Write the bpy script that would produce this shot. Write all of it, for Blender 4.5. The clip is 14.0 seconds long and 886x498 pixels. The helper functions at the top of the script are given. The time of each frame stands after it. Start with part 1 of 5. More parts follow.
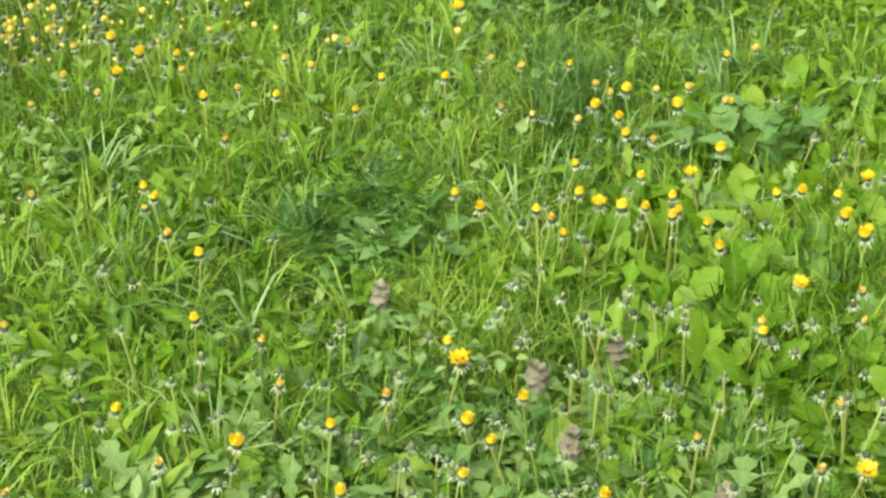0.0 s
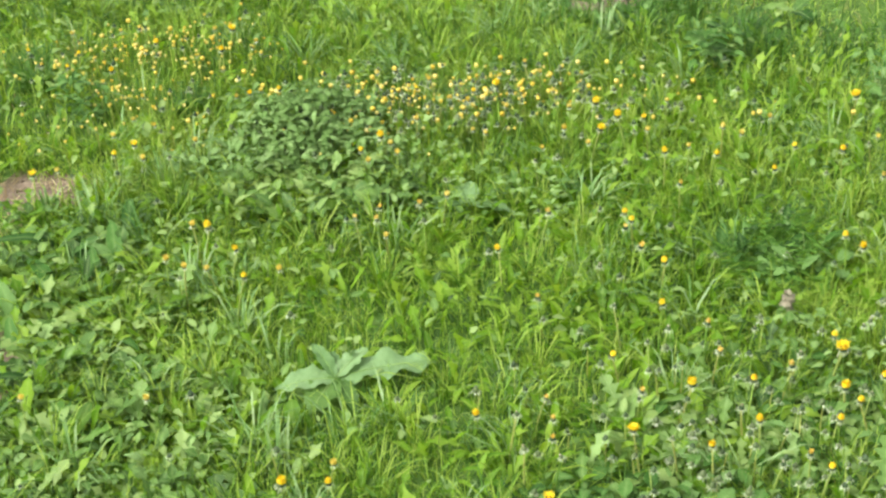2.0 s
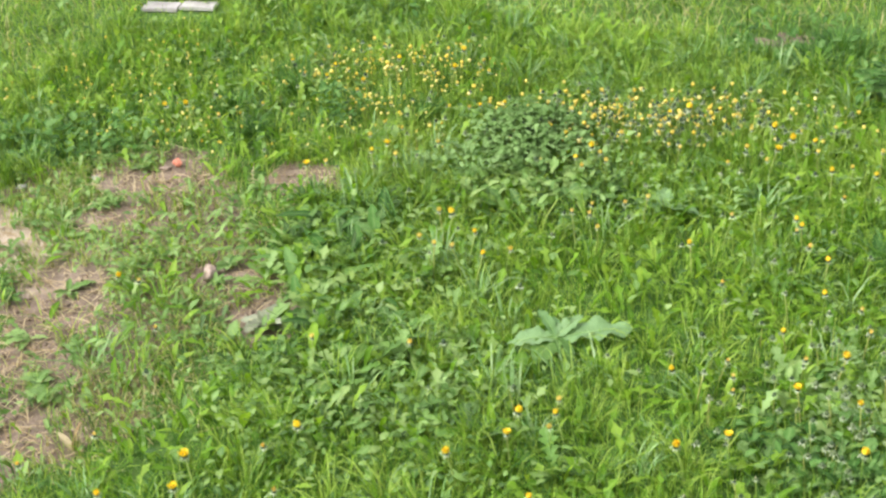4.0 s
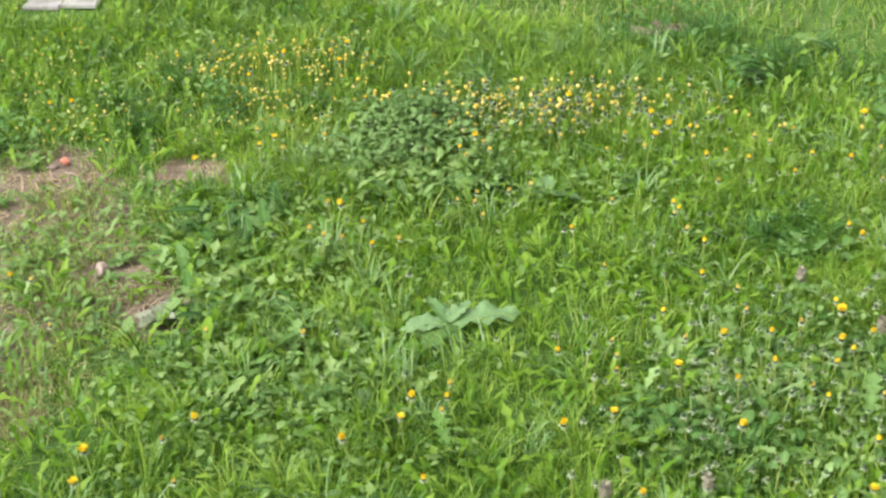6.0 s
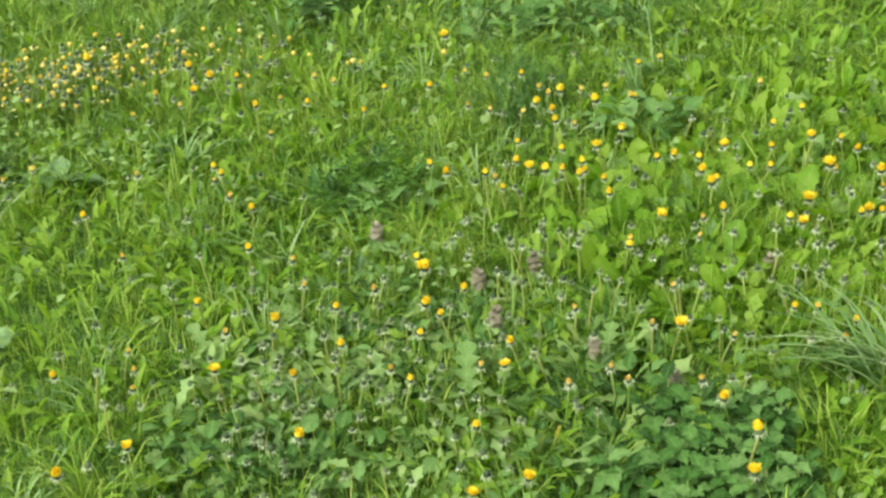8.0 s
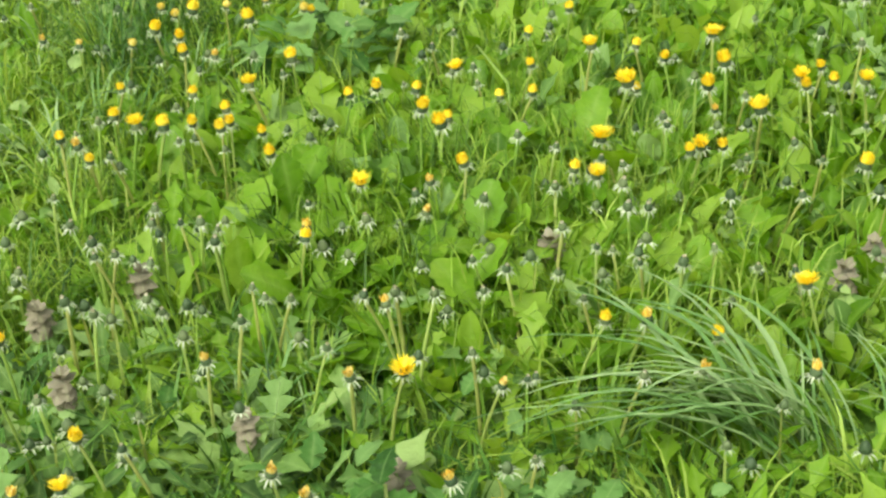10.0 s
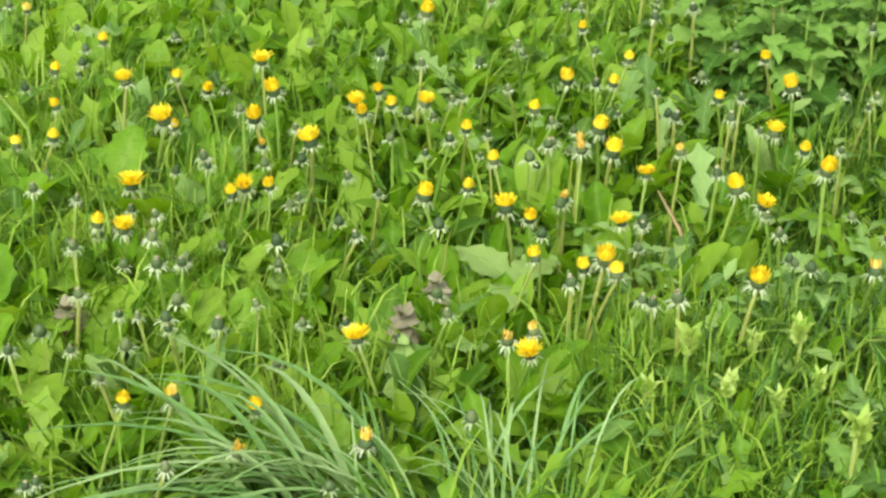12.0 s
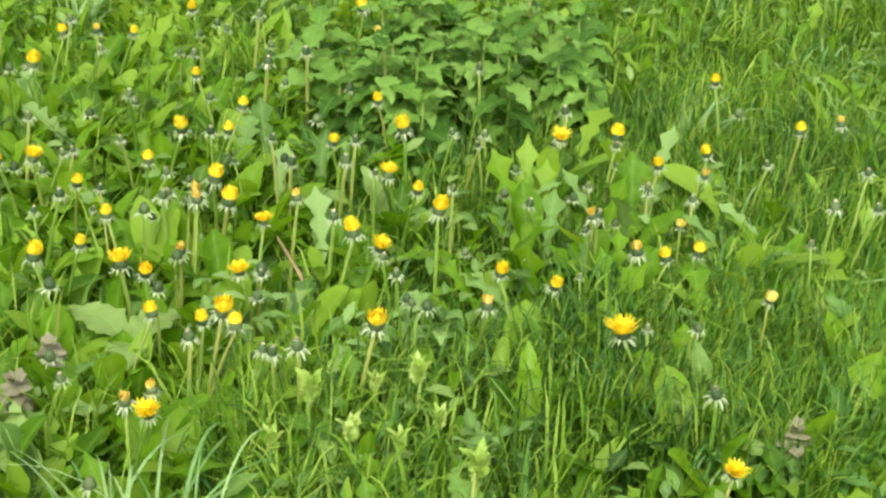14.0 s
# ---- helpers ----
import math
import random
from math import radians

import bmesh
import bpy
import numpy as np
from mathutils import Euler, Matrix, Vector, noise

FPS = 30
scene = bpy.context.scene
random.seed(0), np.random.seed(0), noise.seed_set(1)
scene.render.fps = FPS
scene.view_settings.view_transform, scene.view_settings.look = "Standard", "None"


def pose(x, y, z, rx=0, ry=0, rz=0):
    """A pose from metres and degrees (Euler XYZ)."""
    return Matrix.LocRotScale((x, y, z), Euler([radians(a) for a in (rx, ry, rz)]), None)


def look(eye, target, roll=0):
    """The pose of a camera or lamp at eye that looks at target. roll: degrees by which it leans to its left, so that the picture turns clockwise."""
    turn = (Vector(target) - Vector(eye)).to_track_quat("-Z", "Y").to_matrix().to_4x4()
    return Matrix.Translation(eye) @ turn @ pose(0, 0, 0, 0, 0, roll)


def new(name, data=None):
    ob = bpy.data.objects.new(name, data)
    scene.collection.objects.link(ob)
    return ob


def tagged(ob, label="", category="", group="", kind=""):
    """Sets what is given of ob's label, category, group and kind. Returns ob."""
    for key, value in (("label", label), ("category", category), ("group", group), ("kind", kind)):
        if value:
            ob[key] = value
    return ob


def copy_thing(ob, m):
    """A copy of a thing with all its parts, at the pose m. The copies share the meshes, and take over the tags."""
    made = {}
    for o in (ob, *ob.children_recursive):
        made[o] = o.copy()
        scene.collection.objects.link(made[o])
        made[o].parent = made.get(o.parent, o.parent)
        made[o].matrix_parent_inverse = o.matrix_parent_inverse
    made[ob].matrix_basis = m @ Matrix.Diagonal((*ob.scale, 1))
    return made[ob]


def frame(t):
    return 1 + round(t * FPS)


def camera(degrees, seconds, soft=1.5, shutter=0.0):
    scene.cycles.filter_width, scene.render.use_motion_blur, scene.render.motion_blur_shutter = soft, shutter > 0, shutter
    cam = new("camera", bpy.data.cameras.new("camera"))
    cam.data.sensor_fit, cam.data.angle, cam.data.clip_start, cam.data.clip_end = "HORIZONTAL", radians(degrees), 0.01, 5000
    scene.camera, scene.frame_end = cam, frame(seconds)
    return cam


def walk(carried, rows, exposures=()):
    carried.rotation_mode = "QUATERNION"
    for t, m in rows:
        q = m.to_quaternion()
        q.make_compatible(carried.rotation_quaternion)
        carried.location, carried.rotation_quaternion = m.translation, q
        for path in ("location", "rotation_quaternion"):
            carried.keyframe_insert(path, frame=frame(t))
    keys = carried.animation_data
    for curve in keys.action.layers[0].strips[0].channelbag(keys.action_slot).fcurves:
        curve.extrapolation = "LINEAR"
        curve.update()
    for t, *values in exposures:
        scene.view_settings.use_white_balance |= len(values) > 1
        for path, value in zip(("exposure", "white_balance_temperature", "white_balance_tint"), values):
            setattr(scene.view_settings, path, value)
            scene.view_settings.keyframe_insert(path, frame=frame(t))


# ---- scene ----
cam = camera(32.0, 14.0, soft=2.5, shutter=0.0)
walk(cam, [
    (0, look((0.453, 1.335, 1.589), (0.224, 2.997, 0.501), -0.78)),
    (0.5, look((0.478, 0.997, 1.773), (0.070, 2.647, 0.718), -3.48)),
    (1, look((0.569, 0.576, 2.046), (0.026, 2.188, 0.994), -5.19)),
    (1.5, look((0.632, 0.275, 2.212), (-0.011, 1.863, 1.182), -5.05)),
    (2, look((0.505, 0.239, 2.243), (-0.159, 1.807, 1.195), -3.69)),
    (2.5, look((0.432, 0.212, 2.253), (-0.307, 1.741, 1.197), -3.81)),
    (3, look((0.456, -0.175, 2.451), (-0.302, 1.350, 1.403), -3.46)),
    (3.2, look((0.636, -0.466, 2.591), (-0.168, 1.052, 1.566), -3.80)),
    (3.5, look((0.653, -0.551, 2.645), (-0.170, 0.955, 1.619), -3.74)),
    (4.2, look((0.669, -0.627, 2.694), (-0.172, 0.869, 1.667), -3.69)),
    (4.8, look((0.677, -0.667, 2.720), (-0.174, 0.823, 1.692), -3.67)),
    (5.3, look((0.682, -0.689, 2.734), (-0.174, 0.798, 1.706), -3.65)),
    (5.5, look((0.697, -0.680, 2.743), (-0.139, 0.816, 1.711), -3.39)),
    (6, look((0.701, -0.691, 2.740), (-0.000, 0.862, 1.693), -2.72)),
    (6.5, look((0.928, -0.655, 2.658), (0.306, 0.940, 1.624), -4.44)),
    (7, look((0.969, -0.666, 2.638), (0.457, 0.960, 1.593), -4.54)),
    (7.2, look((0.913, -0.438, 2.536), (0.442, 1.191, 1.474), -4.64)),
    (7.6, look((0.884, -0.089, 2.298), (0.479, 1.562, 1.244), -4.45)),
    (8.2, look((0.837, 0.470, 1.918), (0.540, 2.151, 0.876), -4.14)),
    (8.8, look((0.793, 0.994, 1.562), (0.600, 2.696, 0.531), -3.85)),
    (9.3, look((0.767, 1.308, 1.348), (0.636, 3.020, 0.324), -3.68)),
    (9.5, look((0.797, 1.399, 1.294), (0.692, 3.114, 0.269), -3.72)),
    (10, look((0.870, 1.597, 1.176), (0.862, 3.309, 0.142), -3.38)),
    (10.5, look((0.942, 1.782, 1.082), (1.045, 3.483, 0.036), -2.70)),
    (11, look((0.974, 1.843, 1.053), (1.188, 3.531, 0.003), -1.42)),
    (11.5, look((1.005, 1.836, 1.053), (1.327, 3.525, 0.032), -0.56)),
    (12, look((1.040, 1.818, 1.059), (1.480, 3.488, 0.051), -0.20)),
    (12.5, look((1.058, 1.809, 1.071), (1.603, 3.452, 0.069), 0.89)),
    (13, look((1.068, 1.807, 1.078), (1.771, 3.397, 0.089), 2.30)),
    (13.5, look((1.091, 1.810, 1.073), (1.927, 3.347, 0.104), 3.28)),
    (14, look((1.080, 1.822, 1.068), (1.948, 3.349, 0.113), 3.93)),
], exposures=((0, 1.08, 6750, 7), (2.5, 1.12, 6500, 10), (5.6, 1.06, 6200, 17), (6.5, 0.95, 6400, 9), (7.2, 0.90, 6550, 6), (9.3, 0.87, 6750, 5), (10.2, 0.96, 6800, 2), (14, 0.92, 6900, 0)))

# ---- light: a bright, thinly overcast day ----
SUN_EL, SUN_AZ = radians(52), radians(215)
world = bpy.data.worlds.new("sky")
scene.world = world
world.use_nodes = True
wn = world.node_tree
sky = wn.nodes.new("ShaderNodeTexSky")
sky.sky_type, sky.sun_disc = "NISHITA", False
sky.sun_elevation, sky.sun_rotation = SUN_EL, SUN_AZ
sky.air_density, sky.dust_density, sky.ozone_density = 1.0, 4.0, 0.6
soft_sky = wn.nodes.new("ShaderNodeHueSaturation")
soft_sky.inputs["Saturation"].default_value = 0.12
wn.links.new(sky.outputs[0], soft_sky.inputs["Color"])
wn.links.new(soft_sky.outputs[0], wn.nodes["Background"].inputs["Color"])
wn.nodes["Background"].inputs["Strength"].default_value = 0.15
sun = new("sun", bpy.data.lights.new("sun", "SUN"))
sun.data.energy, sun.data.angle, sun.data.color = 1.2, radians(25), (1.0, 0.94, 0.80)
sun.matrix_world = look((0, 0, 0), (-math.sin(SUN_AZ) * math.cos(SUN_EL), -math.cos(SUN_AZ) * math.cos(SUN_EL), -math.sin(SUN_EL)))

# ---- materials ----
rng = np.random.default_rng(7)


def material(name):
    m = bpy.data.materials.new(name)
    m.use_nodes = True
    return m, m.node_tree, m.node_tree.nodes["Principled BSDF"]


def ramp_node(nt, stops):
    r = nt.nodes.new("ShaderNodeValToRGB")
    e = r.color_ramp.elements
    while len(e) < len(stops):
        e.new(0.5)
    for k, (p, c) in zip(e, stops):
        k.position, k.color = p, (*c, 1)
    return r


def leaf_material(name, cols, rough=0.45, through_light=0.35, spec=0.35, patchy=2.2, sharp=0.25):
    """Leaf colours from dark to light: a shade a leaf, drifting over the meadow, fine mottling and light that shines through."""
    m, nt, bsdf = material(name)
    geo = nt.nodes.new("ShaderNodeNewGeometry")
    info = nt.nodes.new("ShaderNodeObjectInfo")
    add = nt.nodes.new("ShaderNodeMath")
    add.operation = "ADD"
    nt.links.new(geo.outputs["Random Per Island"], add.inputs[0])
    nt.links.new(info.outputs["Random"], add.inputs[1])
    fr = nt.nodes.new("ShaderNodeMath")
    fr.operation = "FRACT"
    nt.links.new(add.outputs[0], fr.inputs[0])
    big = nt.nodes.new("ShaderNodeTexNoise")
    big.inputs["Scale"].default_value, big.inputs["Detail"].default_value = patchy, 3.0
    nt.links.new(geo.outputs["Position"], big.inputs["Vector"])
    fine = nt.nodes.new("ShaderNodeTexNoise")
    fine.inputs["Scale"].default_value, fine.inputs["Detail"].default_value = 85.0, 4.0
    nt.links.new(geo.outputs["Position"], fine.inputs["Vector"])
    s1 = nt.nodes.new("ShaderNodeMath")
    s1.operation, s1.inputs[1].default_value = "MULTIPLY", 0.55
    nt.links.new(fr.outputs[0], s1.inputs[0])
    s2 = nt.nodes.new("ShaderNodeMath")
    s2.operation, s2.inputs[1].default_value = "MULTIPLY_ADD", 0.7
    nt.links.new(big.outputs["Fac"], s2.inputs[0])
    nt.links.new(s1.outputs[0], s2.inputs[2])
    s3 = nt.nodes.new("ShaderNodeMath")
    s3.operation, s3.inputs[1].default_value = "MULTIPLY_ADD", sharp
    nt.links.new(fine.outputs["Fac"], s3.inputs[0])
    nt.links.new(s2.outputs[0], s3.inputs[2])
    n = len(cols)
    rp = ramp_node(nt, [(0.44 + 0.50 * i / max(1, n - 1), c) for i, c in enumerate(cols)])
    nt.links.new(s3.outputs[0], rp.inputs["Fac"])
    vein = nt.nodes.new("ShaderNodeAttribute")
    vein.attribute_name = "vein"
    thin = nt.nodes.new("ShaderNodeMath")
    thin.operation, thin.inputs[1].default_value = "POWER", 5.0
    nt.links.new(vein.outputs["Fac"], thin.inputs[0])
    part_of = nt.nodes.new("ShaderNodeMath")
    part_of.operation, part_of.inputs[1].default_value = "MULTIPLY", 0.4
    nt.links.new(thin.outputs[0], part_of.inputs[0])
    veined = nt.nodes.new("ShaderNodeMix")
    veined.data_type = "RGBA"
    top = cols[-1]
    veined.inputs[7].default_value = (0.5 * top[0] + 0.17, 0.5 * top[1] + 0.25, 0.5 * top[2] + 0.09, 1)
    nt.links.new(part_of.outputs[0], veined.inputs[0])
    nt.links.new(rp.outputs["Color"], veined.inputs[6])
    nt.links.new(veined.outputs[2], bsdf.inputs["Base Color"])
    bsdf.inputs["Roughness"].default_value = rough
    bsdf.inputs["Specular IOR Level"].default_value = spec
    bump = nt.nodes.new("ShaderNodeBump")
    bump.inputs["Strength"].default_value, bump.inputs["Distance"].default_value = 0.8, 0.005
    nt.links.new(fine.outputs["Fac"], bump.inputs["Height"])
    nt.links.new(bump.outputs[0], bsdf.inputs["Normal"])
    if through_light > 0:
        tr = nt.nodes.new("ShaderNodeBsdfTranslucent")
        tint = nt.nodes.new("ShaderNodeMix")
        tint.data_type, tint.blend_type = "RGBA", "MULTIPLY"
        tint.inputs[0].default_value = 1.0
        tint.inputs[7].default_value = (1.35, 1.25, 0.55, 1)
        nt.links.new(veined.outputs[2], tint.inputs[6])
        nt.links.new(tint.outputs[2], tr.inputs["Color"])
        mix = nt.nodes.new("ShaderNodeMixShader")
        mix.inputs[0].default_value = through_light
        nt.links.new(bsdf.outputs[0], mix.inputs[1])
        nt.links.new(tr.outputs[0], mix.inputs[2])
        nt.links.new(mix.outputs[0], nt.nodes["Material Output"].inputs["Surface"])
    return m


GRASS = leaf_material("grass_blade", [(0.054, 0.13, 0.014), (0.13, 0.27, 0.025), (0.228, 0.39, 0.04), (0.345, 0.48, 0.09)], 0.42, 0.42, 0.28)
GRASS_DARK = leaf_material("dark_grass_blade", [(0.025, 0.08, 0.012), (0.06, 0.165, 0.022), (0.12, 0.26, 0.04)], 0.42, 0.35)
GRASS_BLUE = leaf_material("bluish_grass_blade", [(0.08, 0.195, 0.042), (0.165, 0.315, 0.092), (0.295, 0.43, 0.185)], 0.36, 0.25, 0.35)
LIME = leaf_material("lush_leaf", [(0.065, 0.165, 0.008), (0.13, 0.29, 0.012), (0.195, 0.375, 0.02), (0.29, 0.46, 0.055)], 0.46, 0.5, 0.3, 6.0)
WEED = leaf_material("weed_leaf", [(0.034, 0.085, 0.014), (0.088, 0.19, 0.035), (0.158, 0.285, 0.06), (0.25, 0.37, 0.11)], 0.5, 0.3)
NETTLE_LIGHT = leaf_material("light_nettle_leaf", [(0.04, 0.11, 0.014), (0.09, 0.205, 0.03), (0.15, 0.295, 0.05), (0.215, 0.37, 0.085)], 0.55, 0.35, 0.2)
NETTLE = leaf_material("nettle_leaf", [(0.02, 0.065, 0.010), (0.05, 0.14, 0.022), (0.095, 0.215, 0.045), (0.15, 0.28, 0.08)], 0.55, 0.3, 0.18)
MOUND_LEAF = leaf_material("dead_nettle_leaf", [(0.075, 0.15, 0.035), (0.115, 0.215, 0.055), (0.155, 0.27, 0.08), (0.21, 0.335, 0.12)], 0.62, 0.25, 0.12)
GREYLEAF = leaf_material("grey_green_leaf", [(0.085, 0.175, 0.036), (0.16, 0.285, 0.075), (0.255, 0.395, 0.135)], 0.55, 0.3, 0.2)
BROAD_GREY = leaf_material("broad_grey_leaf", [(0.08, 0.17, 0.050), (0.145, 0.27, 0.095), (0.235, 0.37, 0.165)], 0.5, 0.25, 0.3)
PALELEAF = leaf_material("pale_leaf_tip", [(0.24, 0.40, 0.06), (0.36, 0.50, 0.11), (0.46, 0.57, 0.19)], 0.5, 0.3)
FEATHER = leaf_material("feathery_leaf", [(0.05, 0.13, 0.02), (0.10, 0.23, 0.035), (0.17, 0.33, 0.065)], 0.5, 0.3)
STEM = leaf_material("flower_stalk", [(0.12, 0.24, 0.03), (0.18, 0.32, 0.045), (0.25, 0.38, 0.07), (0.30, 0.41, 0.10), (0.33, 0.37, 0.10)], 0.4, 0.2)
PETAL = leaf_material("yellow_petal", [(0.78, 0.55, 0.014), (0.85, 0.67, 0.025), (0.88, 0.76, 0.085)], 0.55, 0.25, 0.2, 9.0, 0.2)
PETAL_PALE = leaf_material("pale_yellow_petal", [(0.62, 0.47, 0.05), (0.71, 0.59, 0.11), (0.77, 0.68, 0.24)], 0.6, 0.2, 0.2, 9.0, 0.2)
PETAL_OLD = leaf_material("orange_petal", [(0.60, 0.36, 0.04), (0.72, 0.53, 0.09), (0.77, 0.64, 0.24)], 0.6, 0.2, 0.2, 9.0, 0.2)
CUP = leaf_material("flower_cup", [(0.03, 0.06, 0.022), (0.06, 0.10, 0.038), (0.11, 0.15, 0.06)], 0.55, 0.0, 0.3, 7.0)
BRACT = leaf_material("reflexed_bract", [(0.21, 0.29, 0.14), (0.33, 0.40, 0.235), (0.49, 0.55, 0.39)], 0.6, 0.2, 0.3, 7.0)
FLUFF = leaf_material("closed_tuft", [(0.38, 0.33, 0.20), (0.50, 0.46, 0.32), (0.58, 0.55, 0.44)], 0.8, 0.1, 0.2, 7.0)
PURPLE = leaf_material("purple_leaf", [(0.17, 0.16, 0.10), (0.225, 0.205, 0.14), (0.28, 0.255, 0.18)], 0.6, 0.2, 0.3, 7.0)
OLIVE = leaf_material("dull_olive_grass", [(0.085, 0.125, 0.03), (0.18, 0.225, 0.065), (0.30, 0.325, 0.12), (0.44, 0.40, 0.20)], 0.5, 0.3, 0.25)
WITHERED = leaf_material("withered_leaf", [(0.12, 0.14, 0.08), (0.20, 0.225, 0.145), (0.31, 0.335, 0.235)], 0.8, 0.1, 0.15)
STRAW = leaf_material("dry_straw", [(0.24, 0.17, 0.08), (0.40, 0.31, 0.17), (0.55, 0.46, 0.29)], 0.7, 0.1, 0.2)


def soil_material():
    m, nt, bsdf = material("soil")
    geo = nt.nodes.new("ShaderNodeNewGeometry")

    def noise_tex(scale, detail, rough=0.6):
        n = nt.nodes.new("ShaderNodeTexNoise")
        n.inputs["Scale"].default_value, n.inputs["Detail"].default_value, n.inputs["Roughness"].default_value = scale, detail, rough
        nt.links.new(geo.outputs["Position"], n.inputs["Vector"])
        return n

    grain, clod, patch = noise_tex(90, 6, 0.7), noise_tex(14, 5), noise_tex(1.6, 4)
    mixn = nt.nodes.new("ShaderNodeMath")
    mixn.operation, mixn.inputs[1].default_value = "MULTIPLY_ADD", 0.5
    nt.links.new(grain.outputs["Fac"], mixn.inputs[0])
    half = nt.nodes.new("ShaderNodeMath")
    half.operation, half.inputs[1].default_value = "MULTIPLY", 0.5
    nt.links.new(clod.outputs["Fac"], half.inputs[0])
    nt.links.new(half.outputs[0], mixn.inputs[2])
    brown = ramp_node(nt, [(0.3, (0.07, 0.052, 0.036)), (0.5, (0.195, 0.145, 0.105)), (0.68, (0.36, 0.285, 0.215))])
    nt.links.new(mixn.outputs[0], brown.inputs["Fac"])
    sand = ramp_node(nt, [(0.3, (0.36, 0.29, 0.20)), (0.7, (0.56, 0.47, 0.36))])
    nt.links.new(mixn.outputs[0], sand.inputs["Fac"])
    # the pale sandy spot: an uneven round stain
    off = nt.nodes.new("ShaderNodeVectorMath")
    off.operation = "DISTANCE"
    off.inputs[1].default_value = (-2.99, 2.73, 0.0)
    nt.links.new(geo.outputs["Position"], off.inputs[0])
    wob = nt.nodes.new("ShaderNodeMath")
    wob.operation, wob.inputs[1].default_value = "MULTIPLY_ADD", 0.9
    edge = noise_tex(4.0, 5)
    nt.links.new(edge.outputs["Fac"], wob.inputs[0])
    nt.links.new(off.outputs["Value"], wob.inputs[2])
    spot = ramp_node(nt, [(0.0, (1, 1, 1)), (0.60, (1, 1, 1)), (0.82, (0, 0, 0))])
    nt.links.new(wob.outputs[0], spot.inputs["Fac"])
    both = nt.nodes.new("ShaderNodeMix")
    both.data_type = "RGBA"
    nt.links.new(spot.outputs["Color"], both.inputs[0])
    nt.links.new(brown.outputs["Color"], both.inputs[6])
    nt.links.new(sand.outputs["Color"], both.inputs[7])
    nt.links.new(both.outputs[2], bsdf.inputs["Base Color"])
    bsdf.inputs["Roughness"].default_value = 0.95
    bump = nt.nodes.new("ShaderNodeBump")
    bump.inputs["Strength"].default_value, bump.inputs["Distance"].default_value = 0.9, 0.012
    nt.links.new(mixn.outputs[0], bump.inputs["Height"])
    nt.links.new(bump.outputs[0], bsdf.inputs["Normal"])
    return m


SOIL = soil_material()
# mossy thatch, coloured extra dark to put deep shade into the grass gaps
SHADED_THATCH = leaf_material("shaded_thatch", [(0.02, 0.05, 0.008), (0.04, 0.095, 0.014), (0.07, 0.145, 0.026), (0.11, 0.18, 0.045)], 0.9, 0.0, 0.1, 22.0, 0.8)


def stone_material(name, dark, light, scale):
    m, nt, bsdf = material(name)
    co = nt.nodes.new("ShaderNodeTexCoord")
    n = nt.nodes.new("ShaderNodeTexNoise")
    n.inputs["Scale"].default_value, n.inputs["Detail"].default_value = scale, 8.0
    nt.links.new(co.outputs["Object"], n.inputs["Vector"])
    r = ramp_node(nt, [(0.35, dark), (0.65, light)])
    nt.links.new(n.outputs["Fac"], r.inputs["Fac"])
    nt.links.new(r.outputs["Color"], bsdf.inputs["Base Color"])
    bsdf.inputs["Roughness"].default_value = 0.9
    b = nt.nodes.new("ShaderNodeBump")
    b.inputs["Strength"].default_value, b.inputs["Distance"].default_value = 0.6, 0.01
    nt.links.new(n.outputs["Fac"], b.inputs["Height"])
    nt.links.new(b.outputs[0], bsdf.inputs["Normal"])
    return m


CONCRETE = stone_material("weathered_concrete", (0.27, 0.255, 0.24), (0.50, 0.48, 0.45), 9)
STONE = stone_material("brown_stone", (0.24, 0.18, 0.13), (0.45, 0.36, 0.29), 40)
RED = stone_material("orange_red_plastic", (0.62, 0.20, 0.12), (0.74, 0.30, 0.20), 60)

# ---- mesh helpers ----


def mesh_of(name, verts, faces, mat, smooth=True):
    me = bpy.data.meshes.new(name)
    me.from_pydata([tuple(v) for v in verts] if not isinstance(verts, np.ndarray) else verts.tolist(), [], faces)
    for one in mat if isinstance(mat, (list, tuple)) else [mat]:
        me.materials.append(one)
    if smooth:
        me.polygons.foreach_set("use_smooth", np.ones(len(me.polygons), bool))
    me.update()
    return me


def mark_veins(me, flags):
    """Notes which points lie on a leaf's midrib, for the leaf materials."""
    me.attributes.new("vein", "FLOAT", "POINT").data.foreach_set("value", np.asarray(flags, np.float32))


def part(name, me, parent, label=""):
    """Links a mesh as one object under a thing or a part."""
    ob = new(name, me)
    ob.parent = parent
    return tagged(ob, label)


def tube(points, radii, sides=6):
    """Verts and faces of a tapering tube along points, closed at the end."""
    pts = [Vector(p) for p in points]
    verts, faces = [], []
    for i, p in enumerate(pts):
        d = (pts[min(i + 1, len(pts) - 1)] - pts[max(i - 1, 0)]).normalized()
        a = d.orthogonal().normalized()
        b = d.cross(a)
        for k in range(sides):
            t = 2 * math.pi * k / sides
            verts.append(tuple(p + (a * math.cos(t) + b * math.sin(t)) * radii[i]))
    for i in range(len(pts) - 1):
        for k in range(sides):
            j = (k + 1) % sides
            faces.append((i * sides + k, i * sides + j, (i + 1) * sides + j, (i + 1) * sides + k))
    faces.append(tuple((len(pts) - 1) * sides + k for k in range(sides)))
    return verts, faces


def join(pieces):
    verts, faces = [], []
    for v, f in pieces:
        n = len(verts)
        verts += [tuple(p) for p in v]
        faces += [tuple(i + n for i in g) for g in f]
    return verts, faces


